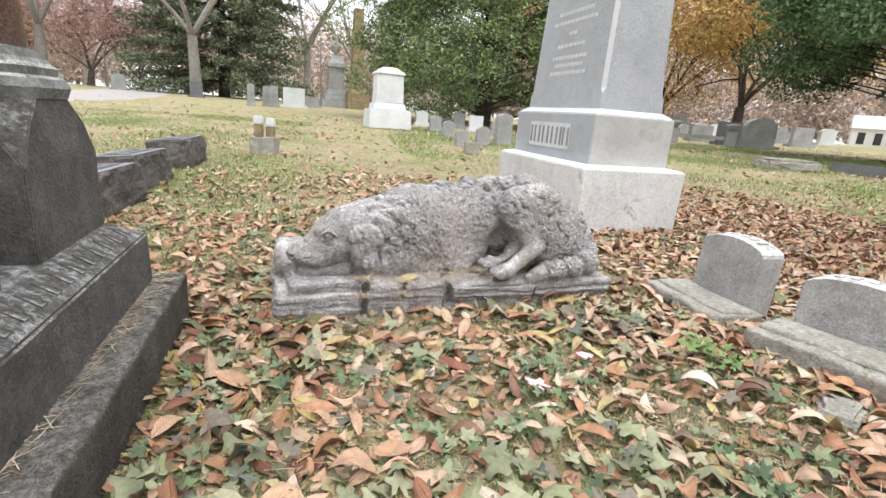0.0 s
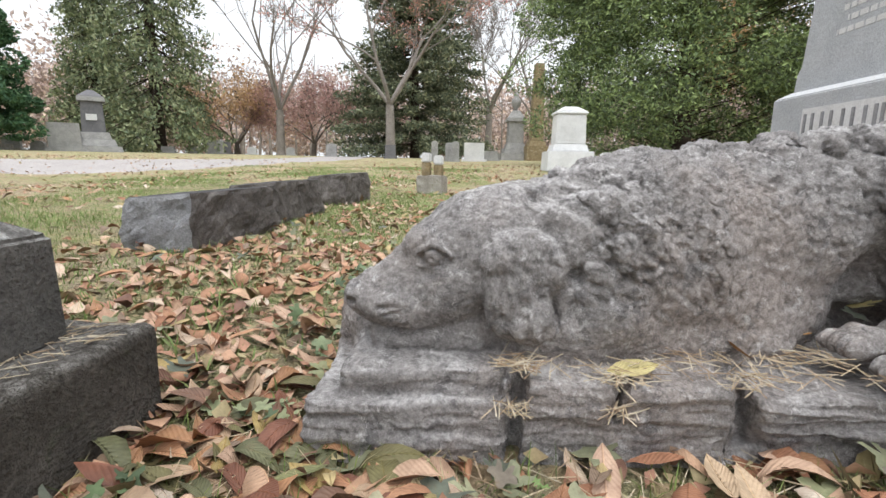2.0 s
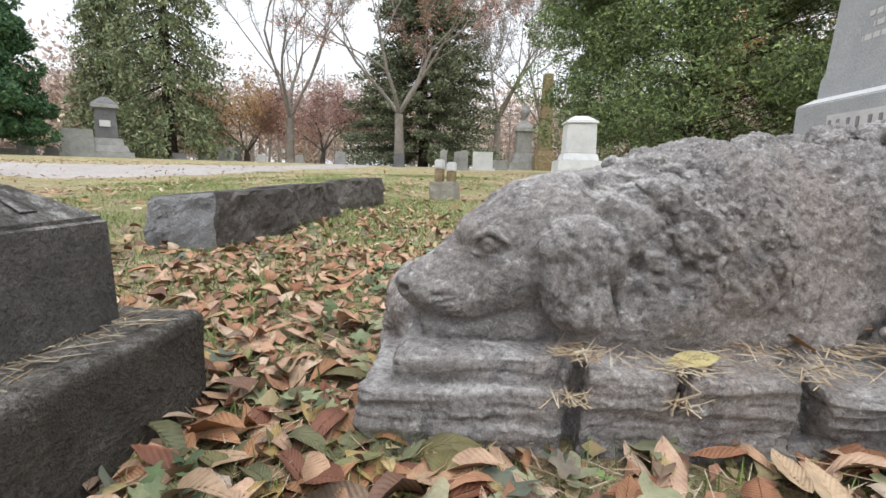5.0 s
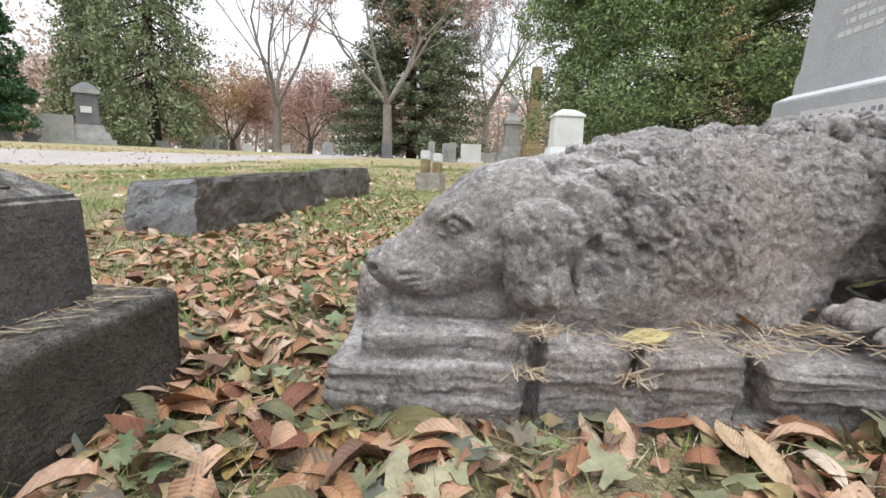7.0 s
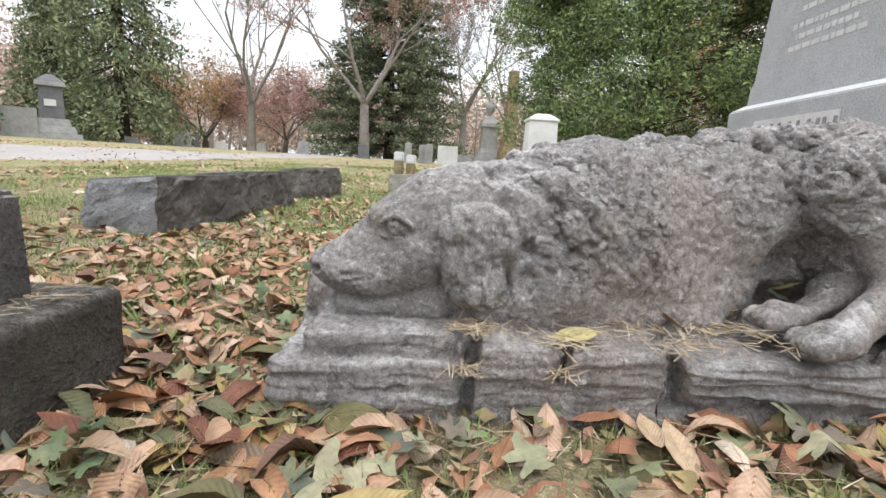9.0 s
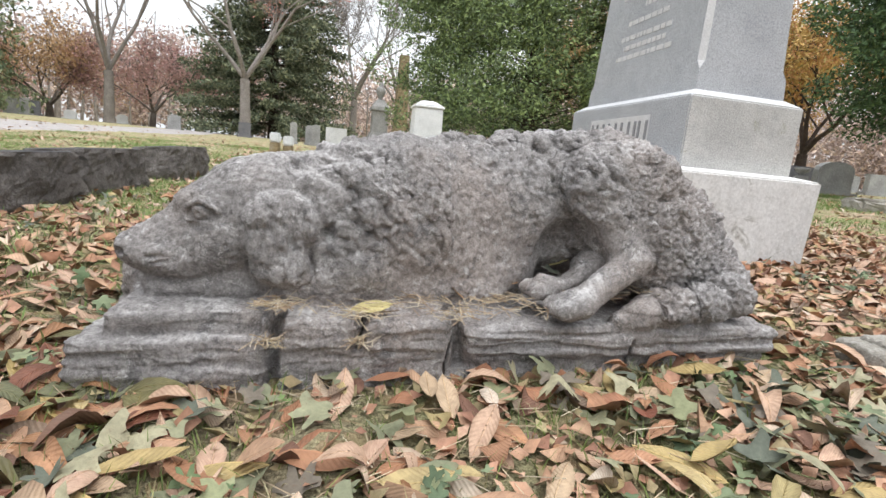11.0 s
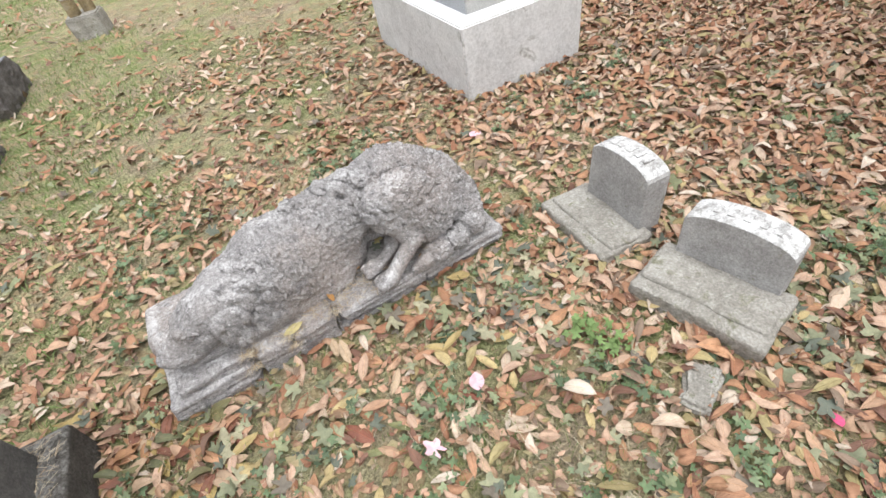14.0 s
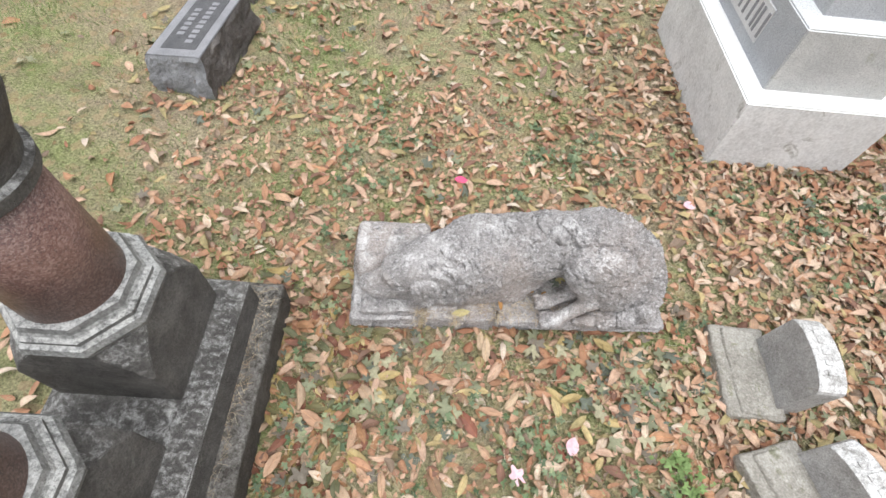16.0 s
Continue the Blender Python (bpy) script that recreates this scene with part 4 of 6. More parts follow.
def pedestal(cy, cx=-0.385):
    sq = lambda h, z, c: [(cx - h + c, cy - h, z), (cx + h - c, cy - h, z), (cx + h, cy - h + c, z), (cx + h, cy + h - c, z), (cx + h - c, cy + h, z), (cx - h + c, cy + h, z), (cx - h, cy + h - c, z), (cx - h, cy - h + c, z)]
    pv, pf = loft([sq(0.205, 0.355, 0.004), sq(0.205, 0.58, 0.006), sq(0.20, 0.66, 0.05), sq(0.192, 0.725, 0.112)])
    ped = part("pedestal", bevelled(pv, pf, 0.003), M["step"], col, "square pedestal broached to an octagon")
    rings = []
    for z, a in ((0.72, 0.196), (0.745, 0.204), (0.765, 0.196), (0.772, 0.182), (0.79, 0.184), (0.80, 0.172), (0.81, 0.166), (0.83, 0.160), (0.832, 0.14)):
        rings.append(sq(a, z, a * 0.586))
    mv, mf = loft(rings)
    solid("moulding", mv, mf, M["mould"], ped, "octagonal moulding bleached by lichen")
    cv, cf = loft([ring(cx, cy, z, r, 48) for z, r in ((0.828, 0.146), (1.24, 0.138))])
    shaft = solid("shaft", cv, cf, M["red"], col, "polished red granite column shaft", True)
    cv, cf = loft([ring(cx, cy, z, r, 48) for z, r in ((1.235, 0.138), (1.24, 0.155), (1.275, 0.16), (1.285, 0.145), (1.32, 0.15), (1.42, 0.19), (1.47, 0.2))])
    solid("capital", cv, cf, M["step"], col, "dark carved capital")


pedestal(-0.385)
pedestal(-0.945)


# ---------------------------------------------------------------- three bevel markers in a row
def bevel_marker(m, hu, hv, zl, zh, seed, label, pale_end=True):
    root = thing("grave_marker", m, label, "grave marker", "row of grave markers")
    bm = bmesh.new()
    nx, ny, nz = 14, 28, 14
    def at(a, b, z):
        t = z / 1.0
        flare = 0.035 * math.sin(math.pi * min(1, max(0, 1 - t))) * (1 - t) + 0.006
        return Vector((a * (hu + flare * (t < 1)), b * (hv + flare * (t < 1)), 0))
    loops = []
    perim = [(-1 + 2 * i / nx, -1) for i in range(nx)] + [(1, -1 + 2 * i / ny) for i in range(ny)] + [(1 - 2 * i / nx, 1) for i in range(nx)] + [(-1, 1 - 2 * i / ny) for i in range(ny)]
    for kz in range(nz + 1):
        t = kz / nz
        row = []
        for a, b in perim:
            top = zl + (zh - zl) * (a + 1) / 2
            p = at(a, b, t)
            p.z = -0.05 + (top + 0.05) * t
            if 0 < kz < nz:
                d = noise.noise_vector(Vector((p.x * 11 + seed, p.y * 11, p.z * 11))) * 0.024 + noise.noise_vector(Vector((p.x * 31 + seed, p.y * 31, p.z * 31))) * 0.012
                p += Vector((d.x, d.y, d.z * 0.4))
            row.append(bm.verts.new(p))
        loops.append(row)
    n = len(perim)
    for r0, r1 in zip(loops, loops[1:]):
        for i in range(n):
            bm.faces.new((r0[i], r0[(i + 1) % n], r1[(i + 1) % n], r1[i]))
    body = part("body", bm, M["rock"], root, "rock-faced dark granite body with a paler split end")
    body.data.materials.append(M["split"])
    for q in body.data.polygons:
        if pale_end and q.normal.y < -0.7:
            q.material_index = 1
    slope = math.atan2(zh - zl, 2 * hu)
    face = part("top_face", block(-hu + 0.004, hu - 0.004, -hv + 0.004, hv - 0.004, -0.02, 0.005, 0.003), M["smooth_grey"], root, "dressed blue-grey sloping top with lettering")
    face.matrix_local = Matrix.Translation((0, 0, (zl + zh) / 2)) @ Euler((0, -slope, 0)).to_matrix().to_4x4()
    sunk = part("lettered_panel", block(-hu * 0.62, hu * 0.66, -hv * 0.8, hv * 0.8, 0.003, 0.0075, 0.001), M["letters"], face, "darker lettered panel")
    for row_x, count in ((-0.045, 6), (0.04, 9)):
        for j in range(count):
            y = (j - (count - 1) / 2) * 0.05
            part("lettering_bar", block(row_x - 0.022, row_x + 0.022, y - 0.016, y + 0.014, 0.006, 0.0095, 0), M["smooth_grey"], face)
    return root


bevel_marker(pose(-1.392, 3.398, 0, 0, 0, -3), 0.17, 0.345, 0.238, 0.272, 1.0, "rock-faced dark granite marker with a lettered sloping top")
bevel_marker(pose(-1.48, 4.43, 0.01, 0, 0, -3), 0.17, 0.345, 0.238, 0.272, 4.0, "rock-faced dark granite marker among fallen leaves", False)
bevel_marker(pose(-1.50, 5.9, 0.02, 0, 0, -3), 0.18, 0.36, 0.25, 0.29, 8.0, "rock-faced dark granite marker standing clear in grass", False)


# ---------------------------------------------------------------- far gravestones
def spot(az, d, eye=(0.09, 1.01)):
    """A place on the ground, by compass angle and distance from the walk."""
    x, y = eye[0] + d * math.sin(radians(az)), eye[1] + d * math.cos(radians(az))
    return x, y, float(ground_z(x, y))


def stacked(name, m, label, mat, tiers, group="", category="monument"):
    """A monument of stacked blocks: (part, half width, half depth, z0, z1, taper)."""
    root = thing(name, m, label, category, group)
    for nm, hx, hy, z0, z1, tp in tiers:
        part(nm, block(-hx, hx, -hy, hy, z0, z1, min(0.02, hx * 0.2), 0, 0, 0, tp), mat, root)
    return root


white = stacked("white_monument", pose(1.9, 14.3, 0.36, 0, 0, 4), "white marble pedestal monument on a two-step base", M["white"],
                (("base", 0.60, 0.56, -0.1, 0.42, 0.02), ("plinth", 0.47, 0.43, 0.42, 0.60, 0.05), ("die", 0.39, 0.36, 0.60, 1.36, 0.02), ("cornice", 0.42, 0.39, 1.36, 1.43, 0.02), ("cap", 0.39, 0.36, 1.43, 1.56, 0.22)))
part("inscription_panel", block(-0.26, 0.26, -0.367, -0.33, 0.70, 1.28, 0.005), M["white"], white)

urn_monument = stacked("urn_monument", pose(*spot(1.6, 36), 0, 0, 8), "grey granite monument crowned by a draped urn", M["greystone"],
                       (("base", 1.1, 1.1, -0.2, 0.5, 0.03), ("step", 0.85, 0.85, 0.5, 0.85, 0.04), ("plinth", 0.7, 0.7, 0.85, 1.2, 0.1), ("die", 0.55, 0.55, 1.2, 2.7, 0.03), ("cornice", 0.68, 0.68, 2.7, 2.95, 0.02), ("cap", 0.6, 0.6, 2.95, 3.5, 0.35)))
uv, uf = loft([ring(0, 0, z, r, 16) for z, r in ((3.45, 0.2), (3.6, 0.12), (3.75, 0.25), (4.05, 0.36), (4.3, 0.3), (4.4, 0.16), (4.6, 0.2), (4.75, 0.06))])
solid("urn", uv, uf, M["greystone"], urn_monument, "pale draped stone urn", True)
stacked("obelisk", pose(*spot(4.0, 35), 0, 0, 8), "tall tan sandstone obelisk partly behind the cedar", M["brownstone"],
        (("base", 0.75, 0.75, -0.2, 1.0, 0.03), ("plinth", 0.62, 0.62, 1.0, 1.35, 0.1), ("shaft", 0.45, 0.45, 1.35, 6.5, 0.15)))
far_mon = stacked("cemetery_monument", pose(*spot(-42, 40), 0, 0, 40), "dark grey granite monument with a hipped cap by the road", M["darkstone"],
                  (("base", 1.55, 1.3, -0.3, 0.35, 0.08), ("step", 1.25, 1.05, 0.35, 0.8, 0.15), ("plinth", 0.95, 0.8, 0.8, 1.25, 0.1), ("die", 0.66, 0.58, 1.25, 3.2, 0.08), ("cornice", 0.76, 0.68, 3.2, 3.5, 0.03), ("cap", 0.72, 0.64, 3.5, 3.95, 0.55)))
for piece in far_mon.children:
    if piece.name.split(".")[0] in ("base", "step", "plinth", "cornice"):
        piece.data.materials[0] = M["greystone"]
part("plaque", block(-0.35, 0.25, -0.63, -0.6, 2.0, 2.4, 0.005), M["white"], far_mon)
stacked("slab_headstone", pose(*spot(-44.3, 39), 0, 0, 40), "wide pale grey slab headstone beside the far monument", M["greystone"], (("base", 1.0, 0.3, -0.2, 0.25, 0.02), ("tablet", 0.85, 0.18, 0.25, 1.75, 0.03)), category="headstone")


def tablet(m, w, h, t, mat, label, group, arch=True, base=True):
    root = thing("headstone", m, label, "headstone", group)
    top = [(w * math.sin(radians(a)), h - w * 0.5 + w * 0.5 * math.cos(radians(a))) for a in np.linspace(-90, 90, 9)] if arch else [(-w, h), (w, h)]
    prof = [(-w, -0.1)] + top + [(w, -0.1)]
    tv, tf = loft([[(x * s, y, z) for x, z in prof] for y, s in ((-t, 0.97), (-t + 0.015, 1), (t - 0.015, 1), (t, 0.97))])
    solid("tablet", tv, tf, mat, root)
    if base:
        part("foot", block(-w * 1.25, w * 1.25, -t * 1.8, t * 1.8, -0.1, 0.12, 0.01), mat, root)
    return root


stones = [  # angle, distance, half width, height, material, arch
    (13.8, 13.5, 0.17, 0.45, "greystone", 1), (15.6, 12.0, 0.15, 0.40, "greystone", 1), (17.6, 9.6, 0.13, 0.34, "greystone", 1), (20.2, 10.2, 0.15, 0.42, "greystone", 1), (22.6, 10.8, 0.18, 0.72, "greystone", 1),
    (19.3, 8.2, 0.14, 0.22, "slab", 0), (12.0, 16.0, 0.2, 0.5, "white", 1), (16.5, 16.5, 0.2, 0.55, "greystone", 1), (18.7, 15.0, 0.22, 0.5, "white", 0), (21.5, 14.0, 0.2, 0.45, "greystone", 1), (14.7, 19.0, 0.25, 0.7, "white", 1),
    (-7.6, 24.0, 0.16, 1.0, "greystone", 1), (-5.9, 25.0, 0.2, 0.95, "greystone", 1), (-5.2, 24.6, 0.2, 1.0, "greystone", 1), (-3.0, 27.0, 0.55, 1.0, "white", 0), (-1.2, 30.0, 0.5, 0.6, "greystone", 0),
    (-12.8, 33.0, 0.35, 0.9, "darkstone", 0), (-19.5, 38.0, 0.4, 1.0, "greystone", 1), (-31.6, 44.0, 0.6, 1.1, "greystone", 0), (-30.6, 45.0, 0.4, 1.0, "darkstone", 0), (-33.6, 46.0, 0.3, 0.6, "greystone", 1),
    (-28.0, 48.0, 0.4, 0.7, "white", 1), (-36.0, 44.0, 0.5, 0.5, "greystone", 0), (-46.2, 40.0, 0.4, 0.6, "greystone", 1), (-48.0, 41.0, 0.5, 0.9, "greystone", 1), (-49.5, 39.0, 1.2, 0.35, "slab", 0), (-24.0, 50.0, 0.4, 0.8, "white", 1),
    (43.0, 24.0, 0.5, 0.7, "greystone", 0), (46.0, 22.0, 0.55, 0.9, "darkstone", 0), (48.5, 21.0, 0.6, 1.1, "greystone", 1), (44.0, 32.0, 0.4, 0.8, "white", 1), (41.0, 30.0, 0.35, 0.7, "greystone", 1), (38.6, 34.0, 0.4, 0.8, "white", 0),
    (46.5, 36.0, 0.5, 0.9, "white", 1), (49.5, 33.0, 0.4, 0.9, "greystone", 1), (51.5, 28.0, 0.5, 0.9, "greystone", 0), (36.5, 26.0, 0.35, 0.7, "greystone", 1), (53.0, 38.0, 0.5, 1.0, "white", 1), (40.0, 40.0, 0.6, 1.3, "greystone", 0),
    (62.0, 20.0, 1.0, 1.1, "darkstone", 0), (66.5, 16.5, 0.9, 0.9, "greystone", 0), (72.0, 17.0, 0.7, 0.9, "greystone", 0), (35.0, 37.0, 0.4, 0.8, "white", 1), (42.2, 44.0, 0.5, 0.9, "white", 1), (45.2, 47.0, 0.5, 0.9, "white", 0), (37.4, 46.0, 0.5, 1.0, "white", 1), (48.0, 52.0, 0.5, 1.0, "white", 1)]
kinds = {"greystone": "weathered grey headstone standing in the lawn", "white": "pale marble headstone standing in the lawn", "darkstone": "dark granite headstone standing in the lawn", "slab": "low worn limestone marker in the grass"}
for az, d, w, h, mt, arch in stones:
    tablet(pose(*spot(az, d), 0, 0, -az * 0.3 + 4), w, h, 0.09 if h < 0.6 else 0.14, M[mt], kinds[mt], "scattered headstones", bool(arch), d > 12)
bench = thing("stone_bench", pose(*spot(43.5, 20.0), 0, 0, -40), "grey stone bench grave between two urn pedestals", "bench")
part("seat", block(-0.75, 0.75, -0.2, 0.2, 0.22, 0.36, 0.02), M["greystone"], bench)
for s in (-1, 1):
    part("pedestal", block(s * 0.95 - 0.18, s * 0.95 + 0.18, -0.2, 0.2, -0.1, 0.55, 0.02), M["greystone"], bench)
    bv, bf = loft([ring(s * 0.95, 0, z, r, 12) for z, r in ((0.55, 0.12), (0.62, 0.08), (0.7, 0.2), (0.8, 0.25), (0.82, 0.1))])
    solid("urn", bv, bf, M["greystone"], bench, smooth=True)
low = thing("low_stone", pose(9.4, 8.0, float(ground_z(9.4, 8.0)), 0, 0, -20), "low mauve-grey rough stone in the grass", "gravestone")
part("body", block(-0.55, 0.55, -0.3, 0.3, -0.1, 0.2, 0.05, 3, 0.05), M["slab"], low)
for m, hx in ((pose(10.9, 6.9, float(ground_z(10.9, 6.9)), 2, 0, 92), 0.95), (pose(9.9, 5.1, float(ground_z(9.9, 5.1)), 0, 2, 88), 0.95)):
    ledger = thing("ledger_slab", m, "dark flat granite ledger slab lying in the leaves", "grave slab", "flat ledger slabs")
    part("slab", block(-hx, hx, -0.5, 0.5, -0.1, 0.17, 0.02), M["darkstone"], ledger)

posts = thing("twin_post_marker", pose(-0.72, 7.35, 0.055, 0, 0, -8), "two small white-topped brown posts on a stone block", "grave marker")
part("block", block(-0.19, 0.15, -0.14, 0.2, -0.06, 0.21, 0.015, 2, 0.012), M["slab"], posts)
for x, y, h in ((-0.08, -0.04, 0.50), (0.06, 0.05, 0.47)):
    part("post", block(x - 0.055, x + 0.055, y - 0.055, y + 0.055, 0.2, h - 0.12, 0.01), M["brownstone"], posts, "brown stained stone post")
    part("post_top", block(x - 0.058, x + 0.058, y - 0.058, y + 0.058, h - 0.12, h, 0.015), M["white"], posts, "white marble post top")

house = thing("house", pose(*spot(55.8, 66), 0, 0, -50) @ Matrix.Diagonal((0.6, 0.6, 0.75, 1)), "small white gabled house beyond the cemetery", "house")
part("wall", block(-3.2, 3.2, -2.4, 2.4, -1, 2.2, 0), M["paint"], house)
hv, hf = loft([[(-3.5, -2.8, 2.2), (-3.5, 2.8, 2.2), (-3.5, 0, 4)], [(3.5, -2.8, 2.2), (3.5, 2.8, 2.2), (3.5, 0, 4)]])
solid("roof", hv, hf, M["roof"], house)
for x in (-1.9, 0.3, 2.0):
    part("window", block(x - 0.5, x + 0.5, -2.46, -2.3, 0.2, 1.7, 0), M["glass_dark"], house)


# ---------------------------------------------------------------- trees
def tubes(segs):
    """Tapered tubes for rows of (p, q, r, s)."""
    verts, faces = [], []
    for p, q, r, s in segs:
        p, q = Vector(p), Vector(q)
        d = (q - p).normalized()
        a = d.orthogonal().normalized()
        b = d.cross(a)
        k = 9 if r > 0.12 else 5 if r > 0.03 else 3
        o = len(verts)
        for c, w in ((p, r), (q, s)):
            for j in range(k):
                t = 2 * math.pi * j / k
                verts.append(tuple(c + (a * math.cos(t) + b * math.sin(t)) * w))
        faces += [(o + j, o + (j + 1) % k, o + k + (j + 1) % k, o + k + j) for j in range(k)]
    return verts, faces


def grow(rng, p, d, length, r, level, segs, tips, lift=0.15, wide=0.6, kids=3):
    """A limb that wanders, thins and forks."""
    steps = 4 if level < 2 else 3
    q = p
    for i in range(steps):
        d = (d + Vector((rng.gauss(0, 0.12), rng.gauss(0, 0.12), rng.gauss(0, 0.08) + lift * 0.3))).normalized()
        n = q + d * length / steps
        r1 = r * 0.86
        segs.append((q, n, r, r1))
        q, r = n, r1
        if level < 4 and i >= 1:
            for _ in range(1 if i < steps - 1 else kids - 1):
                side = Vector((rng.gauss(0, 1), rng.gauss(0, 1), rng.gauss(0, 0.5)))
                e = (d + side.normalized() * wide).normalized()
                grow(rng, q, e, length * rng.uniform(0.55, 0.8), r * rng.uniform(0.5, 0.68), level + 1, segs, tips, lift, wide, kids)
        if level >= 3:
            tips.append(q)
    return


def cards(rng, pts, size, droop=0.0, flat=0.0):
    """Small folded leaf sprays at the points; flat: how level they lie."""
    n = len(pts)
    a = rng.normal(size=(n, 3))
    a[:, 2] = a[:, 2] * (1 - flat) - droop
    a /= np.linalg.norm(a, axis=1)[:, None]
    b = np.cross(a, rng.normal(size=(n, 3)) * np.array([1, 1, 1 - flat]) + np.array([0, 0, 2.0 * flat]))
    b /= np.linalg.norm(b, axis=1)[:, None] + 1e-9
    c = np.cross(a, b)
    s = (size * rng.uniform(0.6, 1.4, n))[:, None]
    v = np.stack([pts - a * s, pts + b * s * 0.45 + c * s * 0.18, pts + a * s, pts - b * s * 0.45 + c * s * 0.18], 1).reshape(-1, 3)
    i = np.arange(n) * 4
    return v, np.concatenate([np.column_stack([i, i + 1, i + 2]), np.column_stack([i, i + 2, i + 3])])


def tree_of(m, label, segs, bark, crown, leaf, group=""):
    root = thing("tree", m, label, "tree", group)
    tv, tf = tubes(segs)
    solid("trunk", tv, tf, bark, root, smooth=True)
    if crown is not None:
        solid("crown", crown[0], crown[1], leaf, root)
    return root


def broadleaf(m, seed, label, height, r, bark, leaf=None, leaves=0, size=0.1, trunk=0.25, lift=0.15, wide=0.6, forks=4, low_only=False):
    rng, nrng = random.Random(seed), np.random.default_rng(seed)
    segs, tips = [], []
    p, top = Vector((0, 0, -0.4)), height * trunk
    q = Vector((rng.uniform(-0.1, 0.1), rng.uniform(-0.1, 0.1), top))
    segs += [(p, Vector((0, 0, 0.3)), r * 1.5, r * 1.08), (Vector((0, 0, 0.3)), q, r * 1.08, r * 0.85)]
    for j in range(forks):
        a = 2 * math.pi * (j + rng.uniform(-0.25, 0.25)) / forks
        d = Vector((math.cos(a) * wide, math.sin(a) * wide, 1)).normalized()
        grow(rng, q, d, height * rng.uniform(0.32, 0.42), r * rng.uniform(0.40, 0.52), 1, segs, tips, lift, wide)
    crown = None
    if leaf:
        t = np.array([tuple(v) for v in tips])
        if low_only:
            t = t[t[:, 2] < np.percentile(t[:, 2], 45)]
        pts = t[nrng.integers(0, len(t), leaves)] + nrng.normal(size=(leaves, 3)) * height * (0.06 if leaves > 4000 else 0.022)
        crown = cards(nrng, pts, size, 0.3)
    for t in tips:
        for _ in range(2 if leaf and leaves > 4000 else 6):
            segs.append((t, t + Vector((rng.gauss(0, 0.3), rng.gauss(0, 0.3), rng.gauss(0.22, 0.25))) * (height / 15), 0.020, 0.012))
    return tree_of(m, label, segs, bark, crown, leaf)


def lumpy_evergreen(m, seed, label, height, rx, low, bark, leaf, lumps, per, size, trunks=((0, 0, 0.0, 0.0),), r=0.35, cone=0.0):
    """A cedar: ragged overlapping boughs of fine sprays round one or more trunks."""
    rng = np.random.default_rng(seed)
    segs = []
    for x, y, lx, ly in trunks:
        base, p = Vector((x, y, -0.3)), None
        for j in range(7):
            t = j / 6
            q = Vector((x + lx * t * height * 0.5 + 0.1 * math.sin(j), y + ly * t * height * 0.5, -0.3 + t * height * 0.9))
            if p:
                segs.append((p, q, r * (1 - t * 0.85 + 0.14), r * (1 - t * 0.85)))
            p = q
    pts = []
    for j in range(lumps):
        t = rng.uniform(0, 1) ** 0.8
        z = low + (height - low) * t
        wide = rx * ((1 - t) ** 0.75 if cone else math.sqrt(max(0.05, 1 - (max(0, t - 0.3) / 0.7) ** 2)))
        a, rad = rng.uniform(0, 2 * math.pi), wide * rng.uniform(0.55, 1.0)
        c = np.array([rad * math.cos(a), rad * math.sin(a), z])
        s = rx * rng.uniform(0.14, 0.26) * (0.6 + 0.4 * (1 - t))
        q = rng.normal(size=(per, 3))
        q /= np.linalg.norm(q, axis=1)[:, None]
        q *= s * rng.uniform(0.75, 1.1, per)[:, None] * np.array([1.25, 1.25, 0.75])
        q[:, 2] -= 0.35 * np.hypot(q[:, 0], q[:, 1]) * 0.5
        pts.append(q + c)
        bough = Vector(c)
        root = Vector((trunks[j % len(trunks)][0] * 0.7, trunks[j % len(trunks)][1] * 0.7, z - rad * 0.25))
        if z - low < (height - low) * 0.6:
            segs.append((root, bough, 0.028, 0.012))
    pts = np.vstack(pts)
    return tree_of(m, label, segs, bark, cards(rng, pts, size, 0.3, 0.2), leaf)


def tiered_conifer(m, seed, label, height, rx, low, bark, leaf, tiers, boughs, per, size, droop, r=0.3):
    """A spruce or pine: whorls of boughs hung with sprays."""
    rng = np.random.default_rng(seed)
    segs = [(Vector((0, 0, -0.4)), Vector((0, 0, 1)), r * 1.3, r), (Vector((0, 0, 1)), Vector((0, 0, height)), r, 0.03)]
    pts = []
    for j in range(tiers):
        t = (j + rng.uniform(0, 0.6)) / tiers
        z = low + (height - low) * t
        for b in range(boughs):
            a = 2 * math.pi * (b + rng.uniform(0, 1)) / boughs
            reach = rx * (1 - t) ** 0.8 * rng.uniform(0.65, 1.12) + 0.4
            e = np.array([reach * math.cos(a), reach * math.sin(a), -droop * reach * 0.5])
            segs.append((Vector((0, 0, z)), Vector((e[0], e[1], z + e[2])), 0.05, 0.012))
            k = int(per * (0.35 + reach / rx))
            s = rng.uniform(0.15, 1, k) ** 0.7
            q = np.array([0, 0, z]) + np.outer(s, e) + rng.normal(size=(k, 3)) * np.array([0.22, 0.22, 0.12]) * (0.6 + reach * 0.16)
            q[:, 2] -= rng.exponential(0.25 * droop + 0.03, k) + 0.25 * s * s * (droop - 0.5)
            pts.append(q)
    return tree_of(m, label, segs, bark, cards(rng, np.vstack(pts), size, droop, 0.5 * (1 - droop)), leaf)


